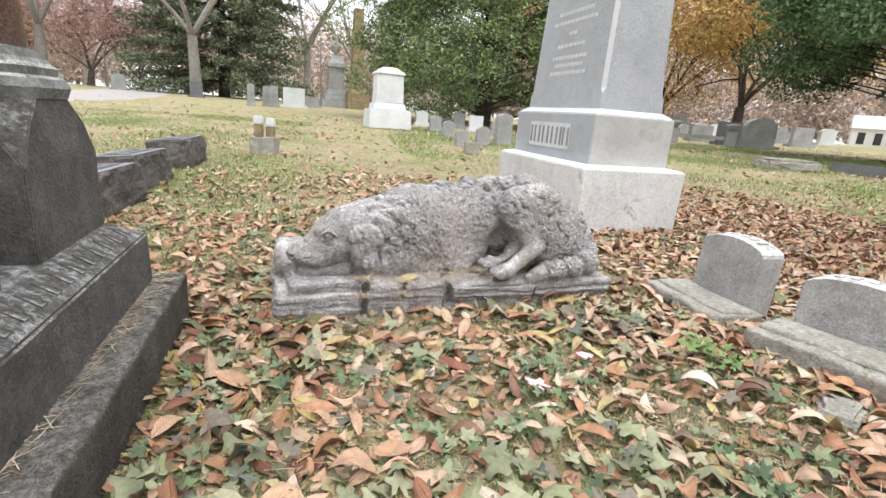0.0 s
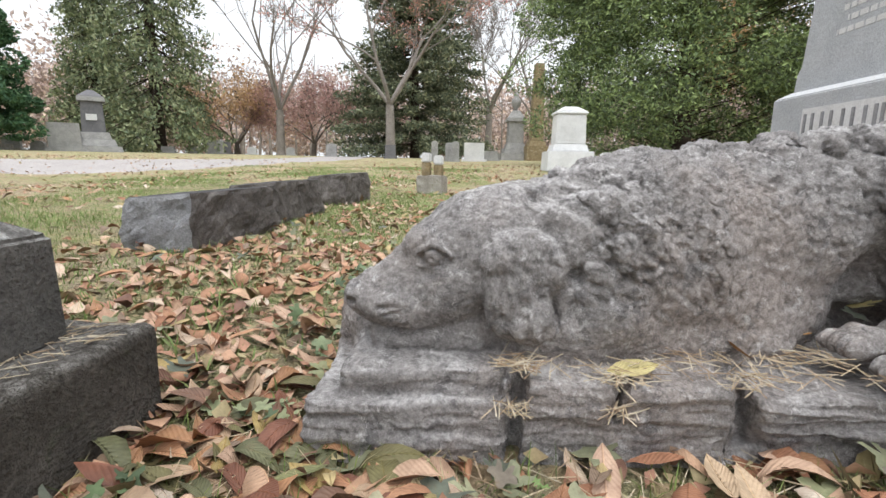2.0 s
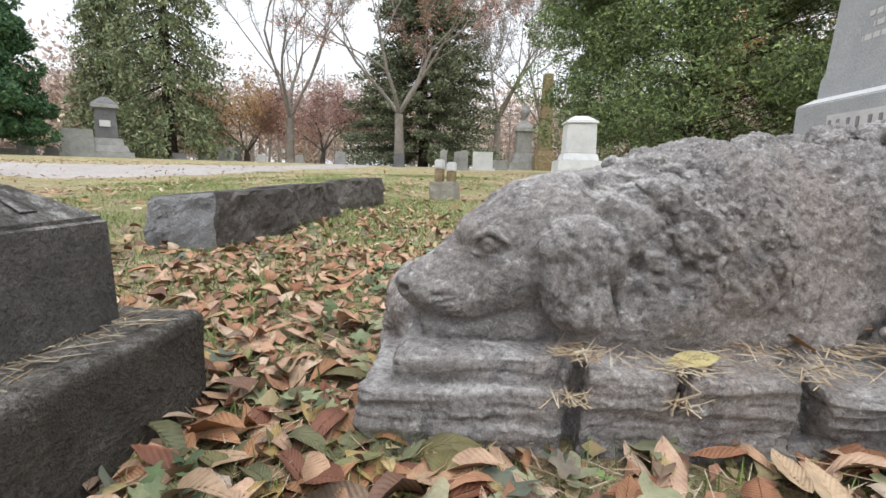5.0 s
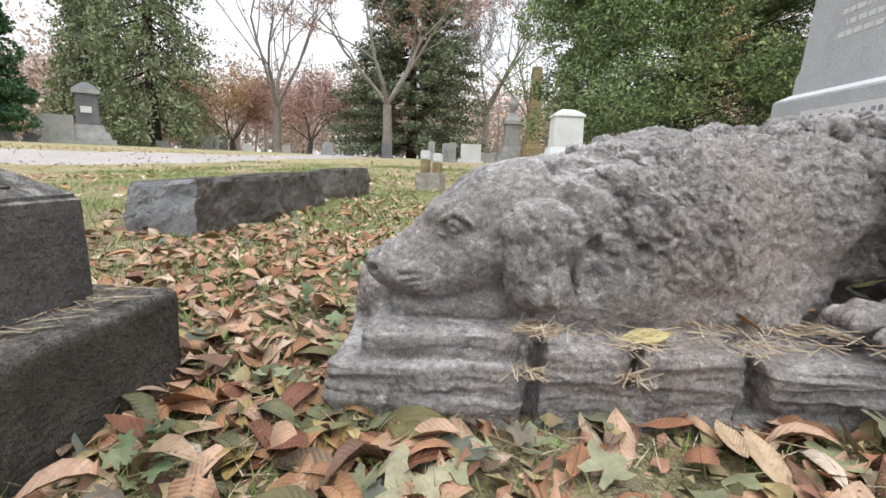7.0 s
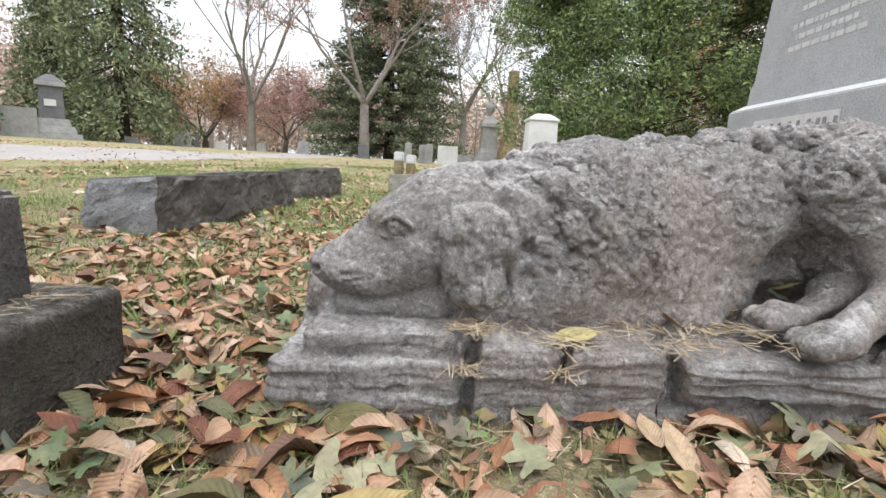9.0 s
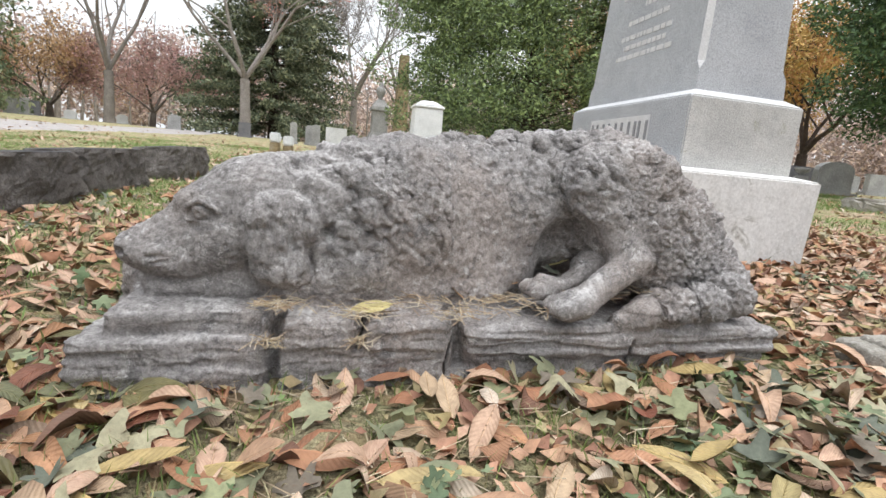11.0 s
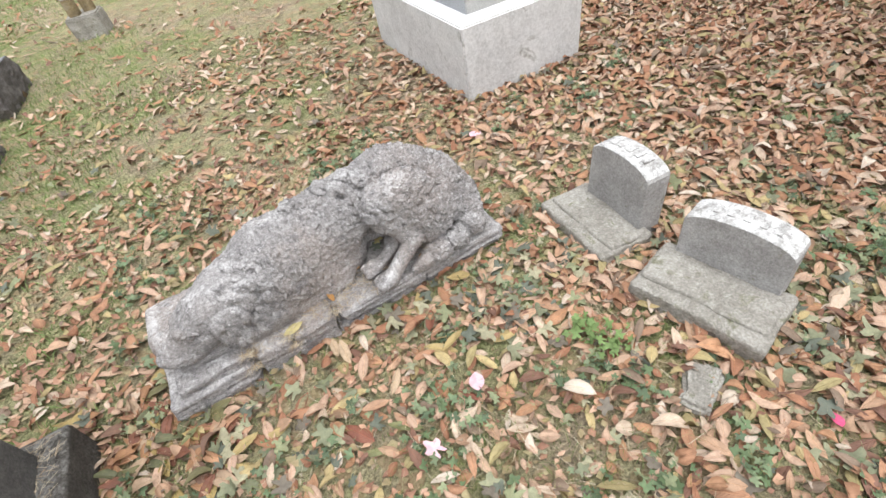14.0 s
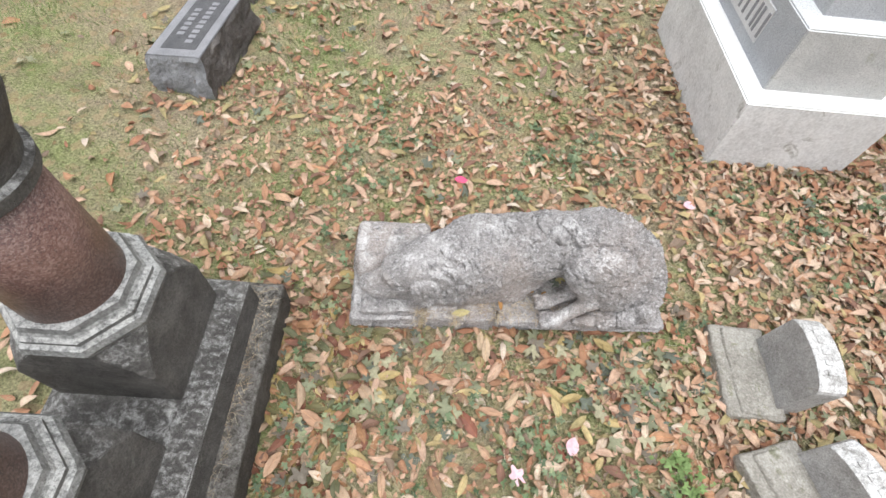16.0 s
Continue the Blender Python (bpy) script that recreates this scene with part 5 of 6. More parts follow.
lumpy_evergreen(pose(*spot(19.0, 21.0)), 11, "broad dark green cedar with dense ragged boughs", 12.5, 5.6, 0.9, M["bark_dark"], M["cedar"], 250, 1250, 0.062, r=0.42)
lumpy_evergreen(pose(15.2, 9.3, float(ground_z(15.2, 9.3))), 12, "many-trunked green cedar with a thick fluted base", 9.5, 4.3, 2.0, M["bark_dark"], M["cedar_right"], 190, 900, 0.062,
                trunks=((-0.62, 0.1, -0.13, 0.02), (-0.25, -0.15, -0.03, -0.02), (0.1, 0.1, 0.08, 0.05), (0.42, -0.05, 0.26, 0.0), (0.66, 0.1, 0.46, 0.05)), r=0.2)
lumpy_evergreen(pose(*spot(-52.0, 38)), 13, "tall conical deep green arborvitae by the road", 15, 4.2, 0.5, M["bark_dark"], M["arbor"], 220, 420, 0.15, cone=1.0)
tiered_conifer(pose(*spot(-36.7, 46)), 14, "tall grey-green spruce with drooping boughs", 25, 5.6, 2.0, M["bark_dark"], M["spruce"], 24, 10, 105, 0.17, 1.0, 0.5)
tiered_conifer(pose(*spot(-41.5, 52)), 15, "slender grey-green spruce with drooping boughs", 21, 3.6, 1.6, M["bark_dark"], M["spruce"], 22, 10, 90, 0.17, 1.0, 0.45)
tiered_conifer(pose(*spot(-10.0, 44)), 16, "large blue-green pine with level layered boughs", 22, 7.4, 1.0, M["bark_dark"], M["pine"], 22, 11, 330, 0.15, 0.25, 0.4)
broadleaf(pose(-7.5, 34.5, float(ground_z(-7.5, 34.5))), 21, "pale bare maple with a few remaining coral leaves", 15, 0.33, M["bark_pale"], M["coral"], 3600, 0.085, 0.24, 0.12, 0.62, 4, True)
broadleaf(pose(*spot(-25.0, 45)), 22, "tall bare grey tree with upswept branches", 19, 0.36, M["bark_pale"], None, trunk=0.2, lift=0.3, wide=0.45, forks=4)
broadleaf(pose(*spot(-21.5, 52)), 23, "rose red autumn tree with thinning leaves", 10.5, 0.26, M["bark"], M["rose"], 11000, 0.12, 0.12, 0.0, 0.9)
broadleaf(pose(*spot(-17.5, 56)), 24, "russet autumn tree with thinning leaves", 9, 0.24, M["bark"], M["rose"], 9500, 0.12, 0.1, 0.0, 0.9)
broadleaf(pose(*spot(-29.5, 55)), 25, "tan autumn tree with thinning leaves", 10, 0.28, M["bark"], M["tan"], 10000, 0.12, 0.1, 0.0, 0.9)
broadleaf(pose(*spot(-34.0, 62)), 41, "rose red autumn tree beyond the road", 9, 0.24, M["bark"], M["rose"], 8000, 0.13, 0.1, 0.0, 0.9)
broadleaf(pose(*spot(-1.5, 52)), 26, "tall bare grey tree behind the graves", 19, 0.38, M["bark_pale"], None, trunk=0.25, lift=0.2, wide=0.55)
broadleaf(pose(*spot(3.5, 60)), 27, "bare grey tree behind the obelisk", 19, 0.3, M["bark_pale"], None, trunk=0.25, lift=0.2, wide=0.55)
broadleaf(pose(*spot(-5.0, 62)), 28, "slender bare grey tree at the wood's edge", 16, 0.22, M["bark_pale"], None, trunk=0.3, lift=0.25, wide=0.5)
broadleaf(pose(*spot(45.5, 36)), 29, "golden autumn maple with spreading limbs", 11.5, 0.32, M["bark_dark"], M["gold"], 24000, 0.11, 0.17, 0.0, 0.9)
broadleaf(pose(*spot(38.0, 42)), 30, "golden autumn maple with a leaning trunk", 12, 0.32, M["bark_dark"], M["gold"], 24000, 0.12, 0.17, 0.0, 0.9)
broadleaf(pose(*spot(63.0, 60)), 31, "russet autumn tree near the house", 12, 0.28, M["bark"], M["tan"], 12000, 0.18, 0.2)
broadleaf(pose(*spot(-52.0, 58)), 32, "bare grey tree beyond the road", 17, 0.3, M["bark_pale"], None, trunk=0.25, lift=0.2, wide=0.5)
broadleaf(pose(*spot(28.0, 46)), 33, "tan autumn tree behind the cedar", 13, 0.3, M["bark"], M["tan"], 12000, 0.18, 0.2)

# distant woods that close the view
rng = np.random.default_rng(77)
wood = []
for _ in range(1150):
    a, d, h = rng.uniform(0, 2 * math.pi), rng.uniform(78, 125), rng.uniform(8, 17)
    x, y = d * math.sin(a), d * math.cos(a)
    k = 460 if -1.1 < (a if a < math.pi else a - 2 * math.pi) < 1.4 else 40
    t = rng.uniform(0.05, 1, k) ** 0.8
    wide = h * 0.26 * np.sin(np.clip(t, 0.1, 1) * 2.6)
    q = np.column_stack([x + rng.normal(size=k) * wide, y + rng.normal(size=k) * wide, 0.6 + h * t])
    wood.append(q)
wv, wf = cards(rng, np.vstack(wood), 0.34, 0.4)
woods = solid("distant_woods", wv, wf, M["haze_wood"])
tagged(woods, "hazy bare autumn woods round the cemetery", "woods", kind="stuff")
trunks = []
for _ in range(420):
    a, d, h = rng.uniform(0, 2 * math.pi), rng.uniform(72, 120), rng.uniform(9, 16)
    x, y = d * math.sin(a), d * math.cos(a)
    trunks.append(((x, y, 0.3), (x + rng.normal() * 0.5, y + rng.normal() * 0.5, h), rng.uniform(0.13, 0.3), 0.04))
    for _ in range(5):
        b = rng.uniform(0.3, 0.9)
        trunks.append(((x, y, h * b), (x + rng.normal() * 2, y + rng.normal() * 2, h * b + rng.uniform(1, 3.5)), 0.08, 0.02))
tv, tf = tubes(trunks)
tagged(solid("distant_trunks", tv, tf, M["bark_pale"]), "pale trunks of the distant autumn woods", "woods", kind="stuff")


# ---------------------------------------------------------------- leaf litter, grass and small green plants
def covered(x, y, grow_by=0.0):
    """True where a stone stands."""
    out = np.zeros(len(x), bool)
    for cx, cy, a, x0, x1, y0, y1 in ((-0.122, 1.65, 5.2, 0.0, 1.46, 0.01, 0.47), (2.223, 3.739, 3.06, -0.45, 0.45, -0.73, 0.73), (-0.43, 1.75, 3, -0.78, 0, -1.35, 0), (1.707, 1.628, 0.5, -0.12, 0.19, -0.2, 0.2),
                                      (1.764, 1.066, 18.2, -0.13, 0.2, -0.22, 0.22), (-1.392, 3.398, -3, -0.17, 0.17, -0.34, 0.34), (-1.48, 4.43, -3, -0.17, 0.17, -0.34, 0.34), (-1.5, 5.9, -3, -0.18, 0.18, -0.36, 0.36)):
        c, s = math.cos(radians(a)), math.sin(radians(a))
        u, v = (x - cx) * c + (y - cy) * s, -(x - cx) * s + (y - cy) * c
        out |= (u > x0 - grow_by) & (u < x1 + grow_by) & (v > y0 - grow_by) & (v < y1 + grow_by)
    return out


def patchy(x, y, scale, seed):
    return np.array([noise.noise(Vector((a * scale + seed, b * scale, seed))) for a, b in zip(x, y)])


def leaf_sheet(rng, pts, length, template, curl, tilt, lift, aspect=(0.3, 0.46)):
    """Curled leaves laid at the points. template: rows of (along, across)."""
    n, k = len(pts), len(template)
    L = rng.uniform(*length, n)
    W = L * rng.uniform(*aspect, n)
    t = np.array(template)
    x, y = t[None, :, 0] * L[:, None], t[None, :, 1] * W[:, None]
    fold, bend = rng.normal(0, curl, n), rng.normal(0, curl * 0.8, n)
    z = np.abs(t[None, :, 1]) ** 1.5 * W[:, None] * (np.abs(fold) * 1.2 + 0.06)[:, None] + (t[None, :, 0] ** 2) * L[:, None] * bend[:, None]
    z += (np.sin(t[None, :, 0] * 9 + fold[:, None] * 30) * np.abs(t[None, :, 1])) * L[:, None] * 0.035
    ya, pi, ro = rng.uniform(0, 2 * math.pi, n), rng.normal(0, tilt, n), rng.normal(0, tilt, n)
    flip = np.where(rng.uniform(size=n) < 0.4, -1, 1)
    z = z * flip[:, None]
    z, y = z * np.cos(ro)[:, None] + y * np.sin(ro)[:, None], y * np.cos(ro)[:, None] - z * np.sin(ro)[:, None]
    z, x = z * np.cos(pi)[:, None] + x * np.sin(pi)[:, None], x * np.cos(pi)[:, None] - z * np.sin(pi)[:, None]
    X = pts[:, 0:1] + x * np.cos(ya)[:, None] - y * np.sin(ya)[:, None]
    Y = pts[:, 1:2] + x * np.sin(ya)[:, None] + y * np.cos(ya)[:, None]
    low = z.min(axis=1, keepdims=True)
    Z = pts[:, 2:3] + z - low + (rng.uniform(0, 1, n) ** 1.5 * lift)[:, None]
    return np.stack([X, Y, Z], 2).reshape(-1, 3), k, n


LONG = [(-0.5, 0.0)]
for s, w in ((-0.4, 0.42), (-0.24, 0.82), (-0.02, 1.0), (0.2, 0.86), (0.38, 0.45)):
    LONG += [(s, -0.5 * w), (s, 0.0), (s, 0.5 * w)]
LONG += [(0.52, 0.0)]
LONG_F = [(0, 1, 2), (0, 2, 3)] + [q for r in range(4) for q in ((1 + 3 * r, 4 + 3 * r, 5 + 3 * r, 2 + 3 * r), (2 + 3 * r, 5 + 3 * r, 6 + 3 * r, 3 + 3 * r))] + [(13, 16, 14), (14, 16, 15)]
LOBE = [0.40 + 0.46 * (1 - abs(((a * 5 / (2 * math.pi) + 0.5) % 1.0) - 0.5) * 2) ** 0.9 + 0.12 * math.cos(a) + (0.05 if j % 2 else -0.03) for j, a in enumerate(np.linspace(-2.7, 2.7, 25))]
PALM = [(-0.12, 0)] + [(-0.12 + 0.52 * r * math.cos(a), 0.58 * r * math.sin(a)) for a, r in zip(np.linspace(-2.7, 2.7, 25), LOBE)]
PALM_F = [(0, i, i + 1) for i in range(1, 25)]
SMALL = [(-0.5, 0), (0, -0.5), (0.5, 0), (0, 0.5), (0, 0)]
SMALL_F = [(0, 1, 4), (1, 2, 4), (2, 3, 4), (3, 0, 4)]


def lay_axes(ob, template):
    """Gives each leaf its along and across for ribs."""
    me = ob.data
    at = np.zeros(len(me.loops), np.int32)
    me.loops.foreach_get("vertex_index", at)
    me.uv_layers.new(name="leaf").data.foreach_set("uv", np.array(template, np.float32)[at % len(template)].ravel())
    return ob


def leaf_stuff(name, rng, pts, length, template, tfaces, curl, tilt, lift, mat, label, aspect=(0.3, 0.46)):
    v, k, n = leaf_sheet(rng, pts, length, template, curl, tilt, lift, aspect)
    faces = [tuple(i + o for i in q) for o in range(0, k * n, k) for q in tfaces]
    return tagged(lay_axes(solid(name, v, faces, mat, smooth=True), template), label, "leaves", kind="stuff")


def scatter(rng, n, x0, x1, y0, y1, keep, over=0.0):
    x, y = rng.uniform(x0, x1, n), rng.uniform(y0, y1, n)
    ok = (rng.uniform(size=n) < keep(x, y)) & ~covered(x, y, over)
    x, y = x[ok], y[ok]
    return np.column_stack([x, y, ground_z(x, y)])


def nook(x, y):
    """The damp corner between the column's steps and the carved dog."""
    return smoothstep(-0.65, -0.5, x) * smoothstep(0.12, -0.05, x) * smoothstep(0.5, 0.8, y) * smoothstep(2.0, 1.75, y)


def litter_density(x, y):
    front = smoothstep(2.3, 1.7, y) * smoothstep(-1.0, -0.4, x)
    right = smoothstep(1.3, 2.0, x) * smoothstep(3.9, 2.4, np.hypot(x - 3.0, (y - 1.6) * 1.1))
    d = 0.40 + 0.30 * front + 0.75 * right - 0.22 * smoothstep(-0.8, -2.2, x) - 0.12 * smoothstep(3.5, 6, y) - 0.16 * smoothstep(0.5, -0.2, x) * smoothstep(1.9, 2.4, y)
    return d * (0.75 + 0.7 * patchy(x, y, 0.9, 3.0)) * (1 - 0.65 * nook(x, y))


rng = np.random.default_rng(5)
OVATE = [(a, b * 1.5) for a, b in LONG]
leaf_stuff("leaf_crumbs", rng, scatter(rng, 30000, -1.2, 4.5, -0.6, 3.4, lambda x, y: 0.7 + 0.6 * patchy(x, y, 1.6, 6.0), 0.0), (0.014, 0.05), SMALL, SMALL_F, 0.6, 0.4, 0.012, M["crumb"], "crumbled brown and olive leaf fragments", (0.4, 0.9))
leaf_stuff("fallen_leaves", rng, scatter(rng, 33000, -3.2, 5.4, -1.2, 5.6, litter_density, -0.01), (0.05, 0.115), LONG, LONG_F, 0.7, 0.2, 0.02, M["litter"], "tan, peach and rust fallen leaves on the lawn", (0.28, 0.44))
leaf_stuff("small_fallen_leaves", rng, scatter(rng, 24000, -3.2, 5.4, -1.2, 5.6, litter_density, -0.01), (0.03, 0.07), OVATE, LONG_F, 0.8, 0.3, 0.02, M["litter"], "small broad fallen leaves on the lawn", (0.3, 0.5))
leaf_stuff("scattered_leaves", rng, scatter(rng, 60000, -16, 22, 4.5, 24, lambda x, y: 0.5 * (0.6 + 0.9 * patchy(x, y, 0.4, 8.0)) * smoothstep(24, 8, y)), (0.07, 0.13), SMALL, SMALL_F, 0.4, 0.3, 0.02, M["litter"], "tan fallen leaves scattered over the far lawn")
leaf_stuff("shaded_leaves", rng, scatter(rng, 30000, 3.5, 13, -3.5, 9, lambda x, y: smoothstep(5.2, 2.6, np.hypot(x - 5.0, (y - 0.8) * 1.1)) * 0.9, 0.0), (0.06, 0.12), SMALL, SMALL_F, 0.5, 0.35, 0.02, M["crumb"], "dark brown litter under the magnolia")
leaf_stuff("green_lobed_leaves", rng, scatter(rng, 2300, -0.45, 2.6, -0.6, 1.75, lambda x, y: 0.34 + 1.2 * patchy(x, y, 2.2, 5.0), 0.01), (0.045, 0.095), PALM, PALM_F, 0.6, 0.3, 0.03, M["green_litter"], "drying green lobed leaves among the litter", (0.85, 1.1))
leaf_stuff("green_lobed_leaves_far", rng, scatter(rng, 1300, -2.5, 5, 1.7, 4.5, lambda x, y: 0.2 + 0.9 * patchy(x, y, 1.8, 9.0), 0.01), (0.05, 0.10), PALM, PALM_F, 0.4, 0.3, 0.03, M["green_litter"], "drying green lobed leaves among the straw", (0.85, 1.1))
leaf_stuff("damp_leaves", rng, scatter(rng, 700, -0.65, 0.15, 0.85, 2.0, nook, 0.0), (0.05, 0.12), LONG, LONG_F, 0.7, 0.2, 0.012, M["damp"], "dark rust and olive leaves packed beside the steps")
# low leafy ground plants in patches
tufts = scatter(rng, 640, -0.35, 3.2, -0.5, 3.2, lambda x, y: 0.18 + 1.3 * patchy(x, y, 1.9, 15.0) + 0.25 * smoothstep(1.75, 1.3, y), 0.03)
sprouts = np.repeat(tufts, 13, axis=0) + rng.normal(size=(len(tufts) * 13, 3)) * np.array([0.035, 0.035, 0.0])
sprouts[:, 2] += rng.uniform(0.0, 0.028, len(sprouts))
sprouts = sprouts[~covered(sprouts[:, 0], sprouts[:, 1], 0.01)]
leaf_stuff("ground_plants", rng, sprouts, (0.022, 0.05), PALM, PALM_F, 0.35, 0.4, 0.012, M["ivy"], "low grey-green lobed plants growing through the litter", (0.85, 1.1))


def blades(name, rng, pts, height, width, lean, mat, label):
    n = len(pts)
    a = rng.uniform(0, 2 * math.pi, n)
    h = rng.uniform(*height, n)
    side = np.column_stack([np.cos(a), np.sin(a), np.zeros(n)]) * width
    b = rng.uniform(0, 2 * math.pi, n)
    over = np.column_stack([np.cos(b), np.sin(b), np.zeros(n)]) * (h * rng.uniform(0.1, lean, n))[:, None]
    up = np.column_stack([np.zeros(n), np.zeros(n), h])
    v = np.stack([pts - side, pts + side, pts + over * 0.4 + up * 0.6 + side * 0.7, pts + over * 0.4 + up * 0.6 - side * 0.7, pts + over + up], 1).reshape(-1, 3)
    faces = [q for o in range(0, 5 * n, 5) for q in ((o, o + 1, o + 2, o + 3), (o + 3, o + 2, o + 4))]
    return tagged(solid(name, v, faces, mat), label, "grass", kind="stuff")


blades("front_grass", rng, scatter(rng, 42000, -0.6, 2.6, -0.6, 1.9, lambda x, y: 0.45 + 1.2 * patchy(x, y, 1.7, 4.0), 0.003), (0.015, 0.05), 0.0011, 1.6, M["blade"], "short green and straw grass under the leaves")
blades("grass", rng, scatter(rng, 110000, -4.5, 5.5, -0.8, 7.5, lambda x, y: 0.32 + 0.9 * patchy(x, y, 1.1, 2.0) + 0.25 * smoothstep(-0.5, -2, x), 0.005), (0.012, 0.045), 0.0013, 1.6, M["blade"], "short straw and green autumn grass")
blades("far_grass", rng, scatter(rng, 90000, 1.5, 15, 3.2, 15, lambda x, y: (0.45 + 1.1 * patchy(x, y, 0.5, 22.0)) * smoothstep(4.2, 6.0, np.hypot(x - 2.0, (y - 1.6) * 0.9)), 0.01), (0.03, 0.075), 0.0050, 1.5, M["lush"], "patchy green grass beyond the leaf litter")
blades("lush_grass", rng, scatter(rng, 120000, -7.5, 0.5, 1.7, 15, lambda x, y: (0.35 + 1.4 * patchy(x, y, 0.7, 12.0)) * (smoothstep(0.4, -0.8, x) + 0.25 * smoothstep(6, 3, y) * smoothstep(1.9, 2.3, y)), 0.005), (0.02, 0.055), 0.0026, 1.4, M["lush"], "tufts of greener grass between the markers")


# ---------------------------------------------------------------- small things
def flat_leaf(name, m, length, width, mat, label, category, curl=0.18, palm=False):
    t, f = (PALM, PALM_F) if palm else (LONG, LONG_F)
    v = [(a * length, b * width, curl * width * abs(b) * 2 * abs(b) + curl * length * a * a * 0.6) for a, b in t]
    ob = lay_axes(solid(name, v, f, mat, smooth=True), t)
    ob.matrix_world = m
    return tagged(ob, label, category)


flat_leaf("leaf", pose(0.372, 1.715, 0.126, 24, -6, 12), 0.082, 0.034, M["yellow_leaf"], "yellow-green leaf lying on the statue's rock base", "leaf")
flat_leaf("leaf", pose(0.545, 1.775, 0.145, 40, 0, 95), 0.075, 0.032, M["orange_leaf"], "tan orange leaf lying on the statue's rock base", "leaf")
flat_leaf("leaf", pose(0.66, 1.86, 0.148, 0, 5, 165), 0.085, 0.035, M["orange_leaf"], "curled tan leaf by the statue's belly", "leaf")
flat_leaf("leaf", pose(0.745, 1.845, 0.150, 10, 10, 60), 0.045, 0.02, M["orange_leaf"], "small pale leaf by the statue's paw", "leaf")
flat_leaf("leaf", pose(0.80, 1.90, 0.175, 20, 10, 30), 0.075, 0.05, M["green_litter"], "olive leaf caught between the statue's belly and leg", "leaf", palm=True)
flat_leaf("leaf", pose(0.815, 1.915, 0.19, -20, 20, 110), 0.07, 0.05, M["yellow_leaf"], "yellowing leaf caught between the statue's belly and leg", "leaf", palm=True)
flat_leaf("leaf", pose(0.86, 1.865, 0.165, 10, -12, 20), 0.08, 0.03, M["yellow_leaf"], "yellow leaf lying between the statue's paws", "leaf")
flat_leaf("leaf", pose(0.955, 1.775, 0.135, 15, -10, 25), 0.085, 0.03, M["orange_leaf"], "rust leaf under the statue's paw", "leaf")
big_rng = random.Random(21)
for j in range(48):
    x, y = big_rng.uniform(-0.22, 1.5), 1.60 - abs(big_rng.gauss(0, 0.22))
    y += max(0.0, x) * 0.09
    size = big_rng.uniform(0.08, 0.135)
    big = flat_leaf("large_leaf", pose(x, y, float(ground_z(x, y)) + 0.022 + big_rng.uniform(0, 0.012), big_rng.gauss(0, 12), big_rng.gauss(0, 8), big_rng.uniform(0, 360)), size, size * big_rng.uniform(0.3, 0.44),
                    M["large_leaf"], "large curled autumn leaf lying on the litter", "leaf", curl=big_rng.choice((-1, 1)) * big_rng.uniform(0.15, 0.75))
    tagged(big, group="large leaves before the carving")
flat_leaf("petal", pose(0.884, 1.215, 0.022, 0, 12, 70), 0.085, 0.055, M["pink"], "pale pink petal lying on fallen leaves", "petal")
flat_leaf("petal", pose(1.64, 2.60, 0.03, 5, 10, 20), 0.09, 0.06, M["pink"], "pale pink petal lying near the monument", "petal")
flat_leaf("petal", pose(0.651, 1.089, 0.012, 5, 0, 120), 0.10, 0.07, M["pink"], "ragged pale pink petal on the litter", "petal", palm=True)
flat_leaf("petal", pose(0.323, 2.586, 0.03, 5, 10, 10), 0.08, 0.05, M["hot_pink"], "bright pink petal in the leaves behind the statue", "petal")
flat_leaf("petal", pose(1.722, 0.56, 0.03, 5, 10, 60), 0.05, 0.035, M["hot_pink"], "small bright pink petal beside the slab", "petal")
stone_chip = thing("stone", pose(1.49, 0.83, 0.01, 0, 6, 30), "flat pinkish stone lying in the leaves", "stone")
part("body", block(-0.09, 0.09, -0.055, 0.055, -0.02, 0.022, 0.012, 3, 0.02, 3.0), M["slab"], stone_chip)


def weed(m, seed, count, size, label, big=1.0):
    r2 = np.random.default_rng(seed)
    root = thing("weed", m, label, "weed")
    pts = np.column_stack([r2.normal(0, size, count), r2.normal(0, size, count), r2.uniform(0.0, 0.03, count) * big])
    v, k, n = leaf_sheet(r2, pts, (0.03 * big, 0.06 * big), PALM, 0.3, 0.5, 0.05 * big, (0.7, 1.0))
    for i in range(n):
        solid("leaf", v[i * k:(i + 1) * k], PALM_F, M["weed"], root, smooth=True)
    return root


weed(pose(1.322, 1.178, 0), 3, 34, 0.042, "bright green leafy weed beside the slab")
weed(pose(1.36, 1.10, 0), 4, 14, 0.025, "bright green leafy weed among dry leaves")
weed(pose(0.235, 1.605, -0.025), 5, 7, 0.005, "tiny green seedling at the statue's base", 0.3)

# dry needles gathered in the cracks and on ledges
needle_pts = []
for u, v, w, s, n_ in ((0.325, 0.01, 0.135, 0.025, 60), (0.318, -0.008, 0.07, 0.012, 26), (0.48, 0.01, 0.120, 0.025, 50), (0.475, -0.008, 0.07, 0.010, 20), (0.78, 0.06, 0.132, 0.07, 110), (0.66, 0.01, 0.118, 0.03, 40), (0.60, 0.05, 0.136, 0.05, 45), (1.10, 0.07, 0.168, 0.05, 30), (0.97, 0.05, 0.154, 0.05, 24)):
    q = rng.normal(size=(n_, 3)) * np.array([s, s * 0.6, 0.004]) + np.array([u, v, w])
    q[:, 1] = np.maximum(q[:, 1], -0.010)
    needle_pts.append(q)
q = np.vstack(needle_pts)
a = rng.uniform(0, math.pi, len(q))
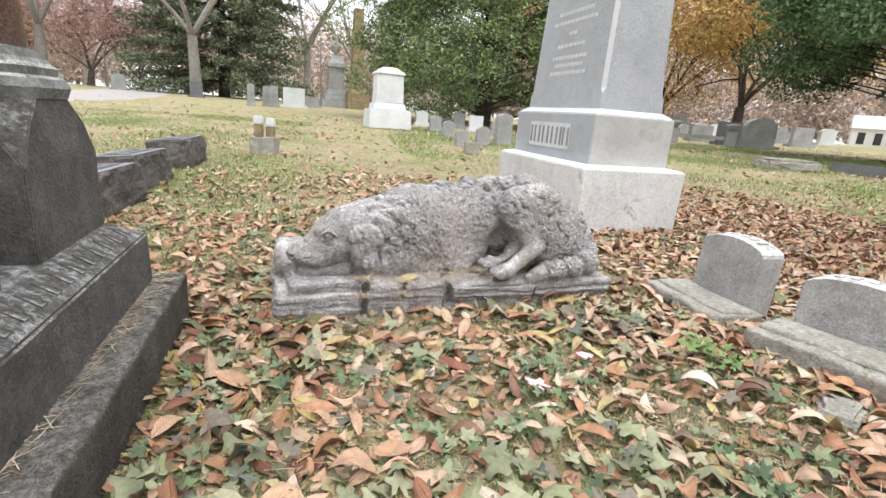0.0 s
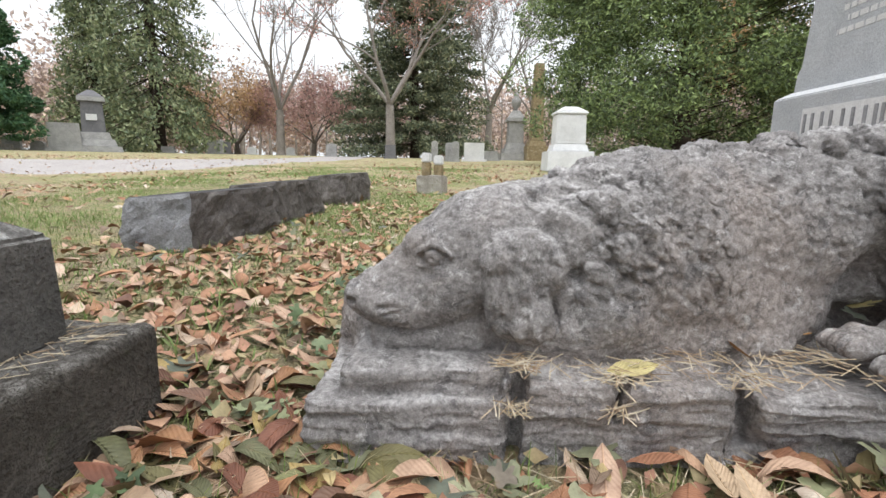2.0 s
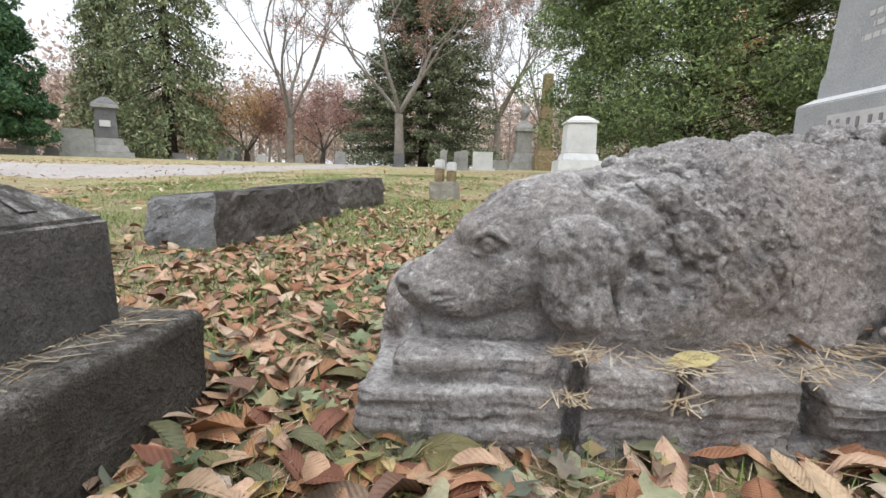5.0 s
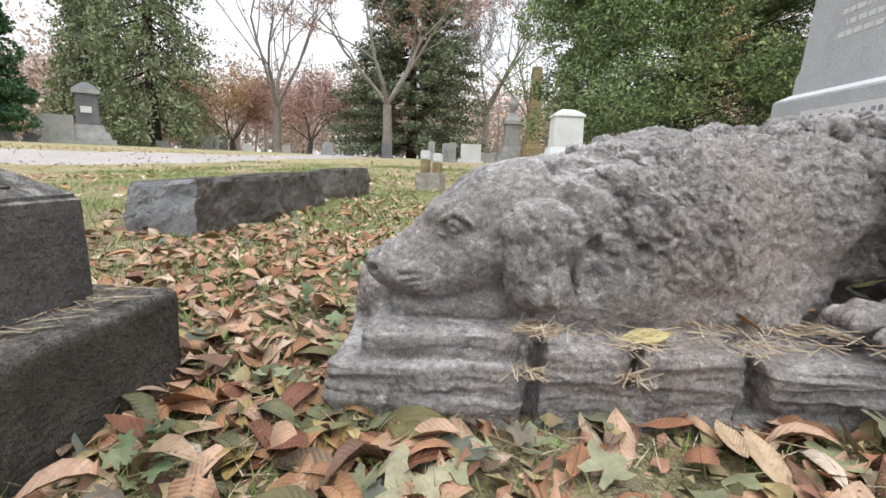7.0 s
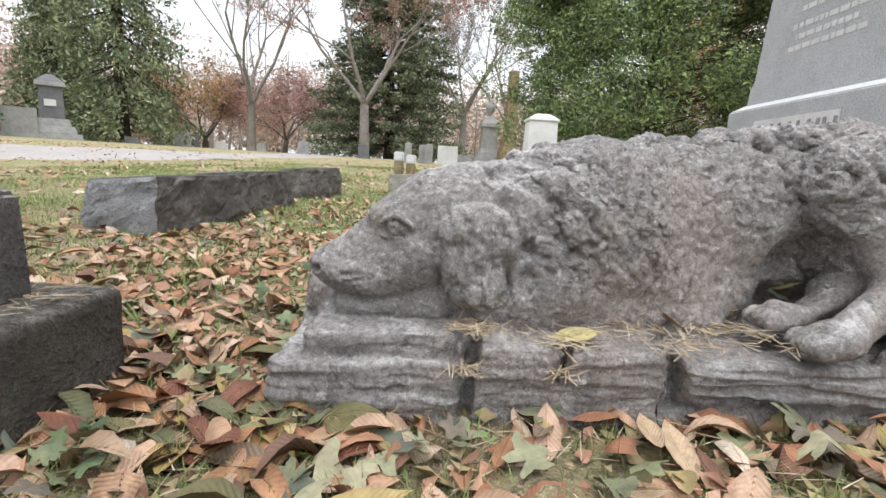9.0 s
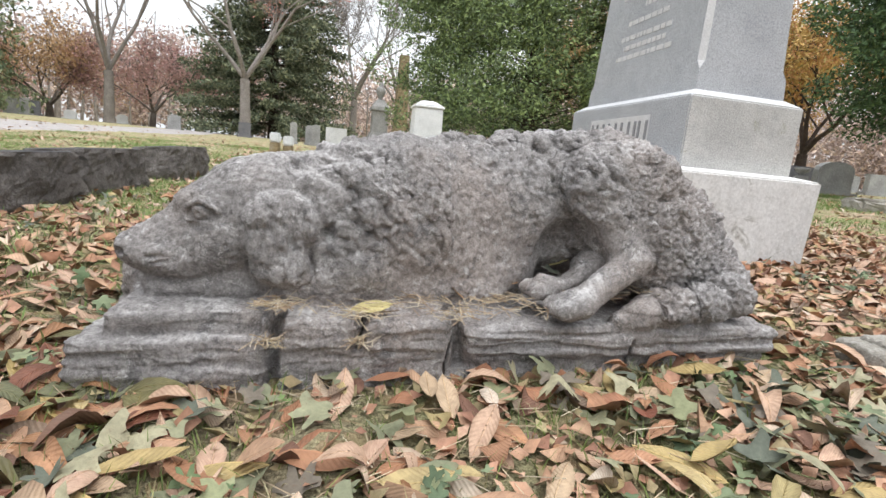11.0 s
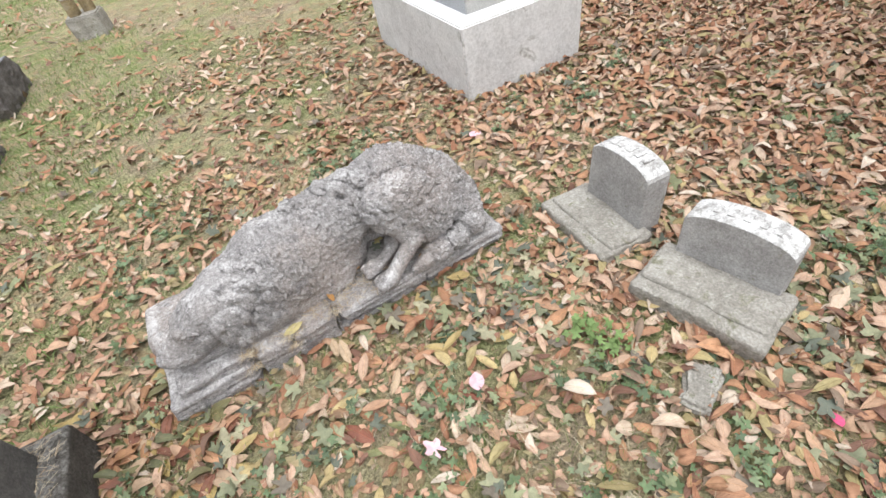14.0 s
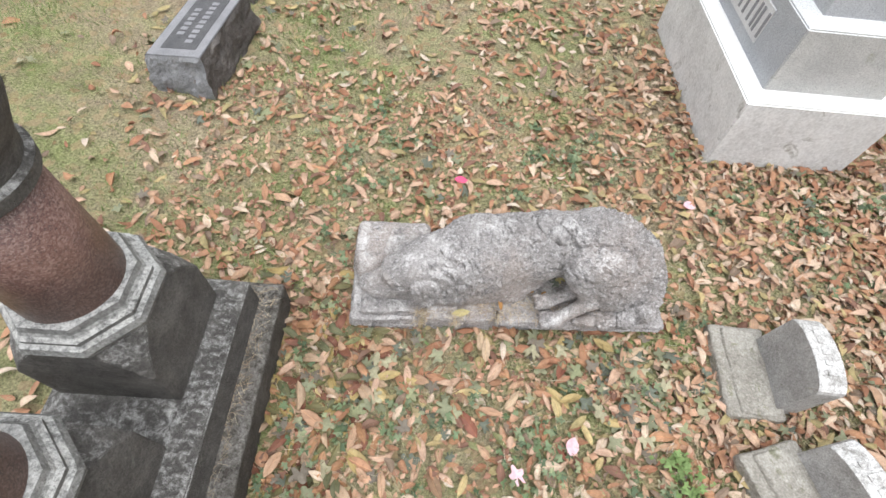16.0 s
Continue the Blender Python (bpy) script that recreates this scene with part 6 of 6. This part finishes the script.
d = np.column_stack([np.cos(a), np.sin(a), rng.normal(0, 0.25, len(q))]) * rng.uniform(0.010, 0.030, len(q))[:, None]
nv, nf = tubes([(tuple(x - y), tuple(x + y), 0.0009, 0.0006) for x, y in zip(q, d)])
dry = solid("dry_needles", nv, nf, M["straw"])
dry.matrix_world = pose(-0.122, 1.65, 0, 0, 0, 5.2)
tagged(dry, "dry pine needles and straw gathered on the statue's base", "needles", kind="stuff")
q = np.column_stack([rng.uniform(-0.56, -0.45, 420), rng.uniform(0.6, 1.72, 420), np.full(420, 0.149)])
q2 = scatter(rng, 9000, -0.5, 2.4, 0.2, 3.0, lambda x, y: 0.35 + 0.9 * patchy(x, y, 2.5, 7.0), 0.0)
q2[:, 2] += rng.uniform(0.004, 0.03, len(q2))
for nm, pts, spread, label in (("step_straw", q, 0.03, "dry grass clippings on the granite step"), ("ground_straw", q2, 0.045, "dry straw and needles between the leaves")):
    a = rng.uniform(0, math.pi, len(pts))
    d = np.column_stack([np.cos(a), np.sin(a), rng.normal(0, 0.08, len(pts)) * (nm != "step_straw")]) * rng.uniform(0.3, 1, len(pts))[:, None] * spread
    nv, nf = tubes([(tuple(x - y), tuple(x + y), 0.0010, 0.0007) for x, y in zip(pts, d)])
    tagged(solid(nm, nv, nf, M["straw"]), label, "straw", kind="stuff")

# young magnolia at the edge of the lawn, its lowest dry branch reaching in; unseen crown added for shade
mag = thing("magnolia", pose(6.0, -0.4, 0), "young magnolia with hanging dry brown leaves and an unseen shading crown", "tree")
r3 = random.Random(8)
segs = [((0, 0, -0.1), (-0.1, 0.05, 1.2), 0.07, 0.06), ((-0.1, 0.05, 1.2), (0.05, 0.1, 3.2), 0.06, 0.03)]
leaf_at = []
for tx, ty, tz, z0 in ((-2.95, 1.98, 0.92, 1.15), (-2.7, 2.0, 1.12, 1.3), (-2.55, 1.72, 0.52, 1.0), (-2.2, 1.55, 0.48, 0.9), (-2.5, 1.95, 1.32, 1.6), (-2.1, 1.4, 1.1, 1.4), (-1.8, 1.7, 1.5, 1.8), (-1.2, -0.6, 1.6, 1.8), (1.2, 0.5, 2.0, 1.7), (0.6, -1.2, 2.2, 2.0), (0.3, 1.2, 2.6, 2.2)):
    p = Vector((-0.08, 0.05, z0))
    e = Vector((tx, ty, tz))
    for i in range(7):
        t = (i + 1) / 7
        q = Vector((-0.08, 0.05, z0)).lerp(e, t) + Vector((0, 0, 0.25 * math.sin(math.pi * t))) + Vector((r3.gauss(0, 0.02), r3.gauss(0, 0.02), r3.gauss(0, 0.02)))
        segs.append((p, q, 0.016 * (1.1 - t) + 0.003, 0.016 * (1.1 - t)))
        if i >= 2:
            for _ in range(2):
                s = q + Vector((r3.gauss(0, 0.13), r3.gauss(0, 0.13), r3.gauss(-0.03, 0.1)))
                segs.append((q, s, 0.005, 0.003))
                leaf_at += [s + Vector((r3.gauss(0, 0.06), r3.gauss(0, 0.06), r3.gauss(-0.03, 0.06))) for _ in range(9)]
        p = q
tv, tf = tubes(segs)
solid("trunk", tv, tf, M["bark"], mag, smooth=True)
r4 = np.random.default_rng(9)
# overhead leaves out of view, added to shade the ground below
for _ in range(8000):
    w = Vector((r4.normal(), r4.normal(), r4.normal())).normalized() * r4.uniform(0.5, 1.0)
    leaf_at.append(Vector((-0.5 + w.x * 2.1, 0.7 + w.y * 2.1, 3.1 + w.z * 1.3)))
v, k, n = leaf_sheet(r4, np.array([tuple(p) for p in leaf_at]), (0.09, 0.15), LONG, 0.4, 0.75, 0.02)
solid("crown", v, [tuple(i + o for i in q) for o in range(0, k * n, k) for q in LONG_F], M["branch_leaf"], mag, smooth=True)
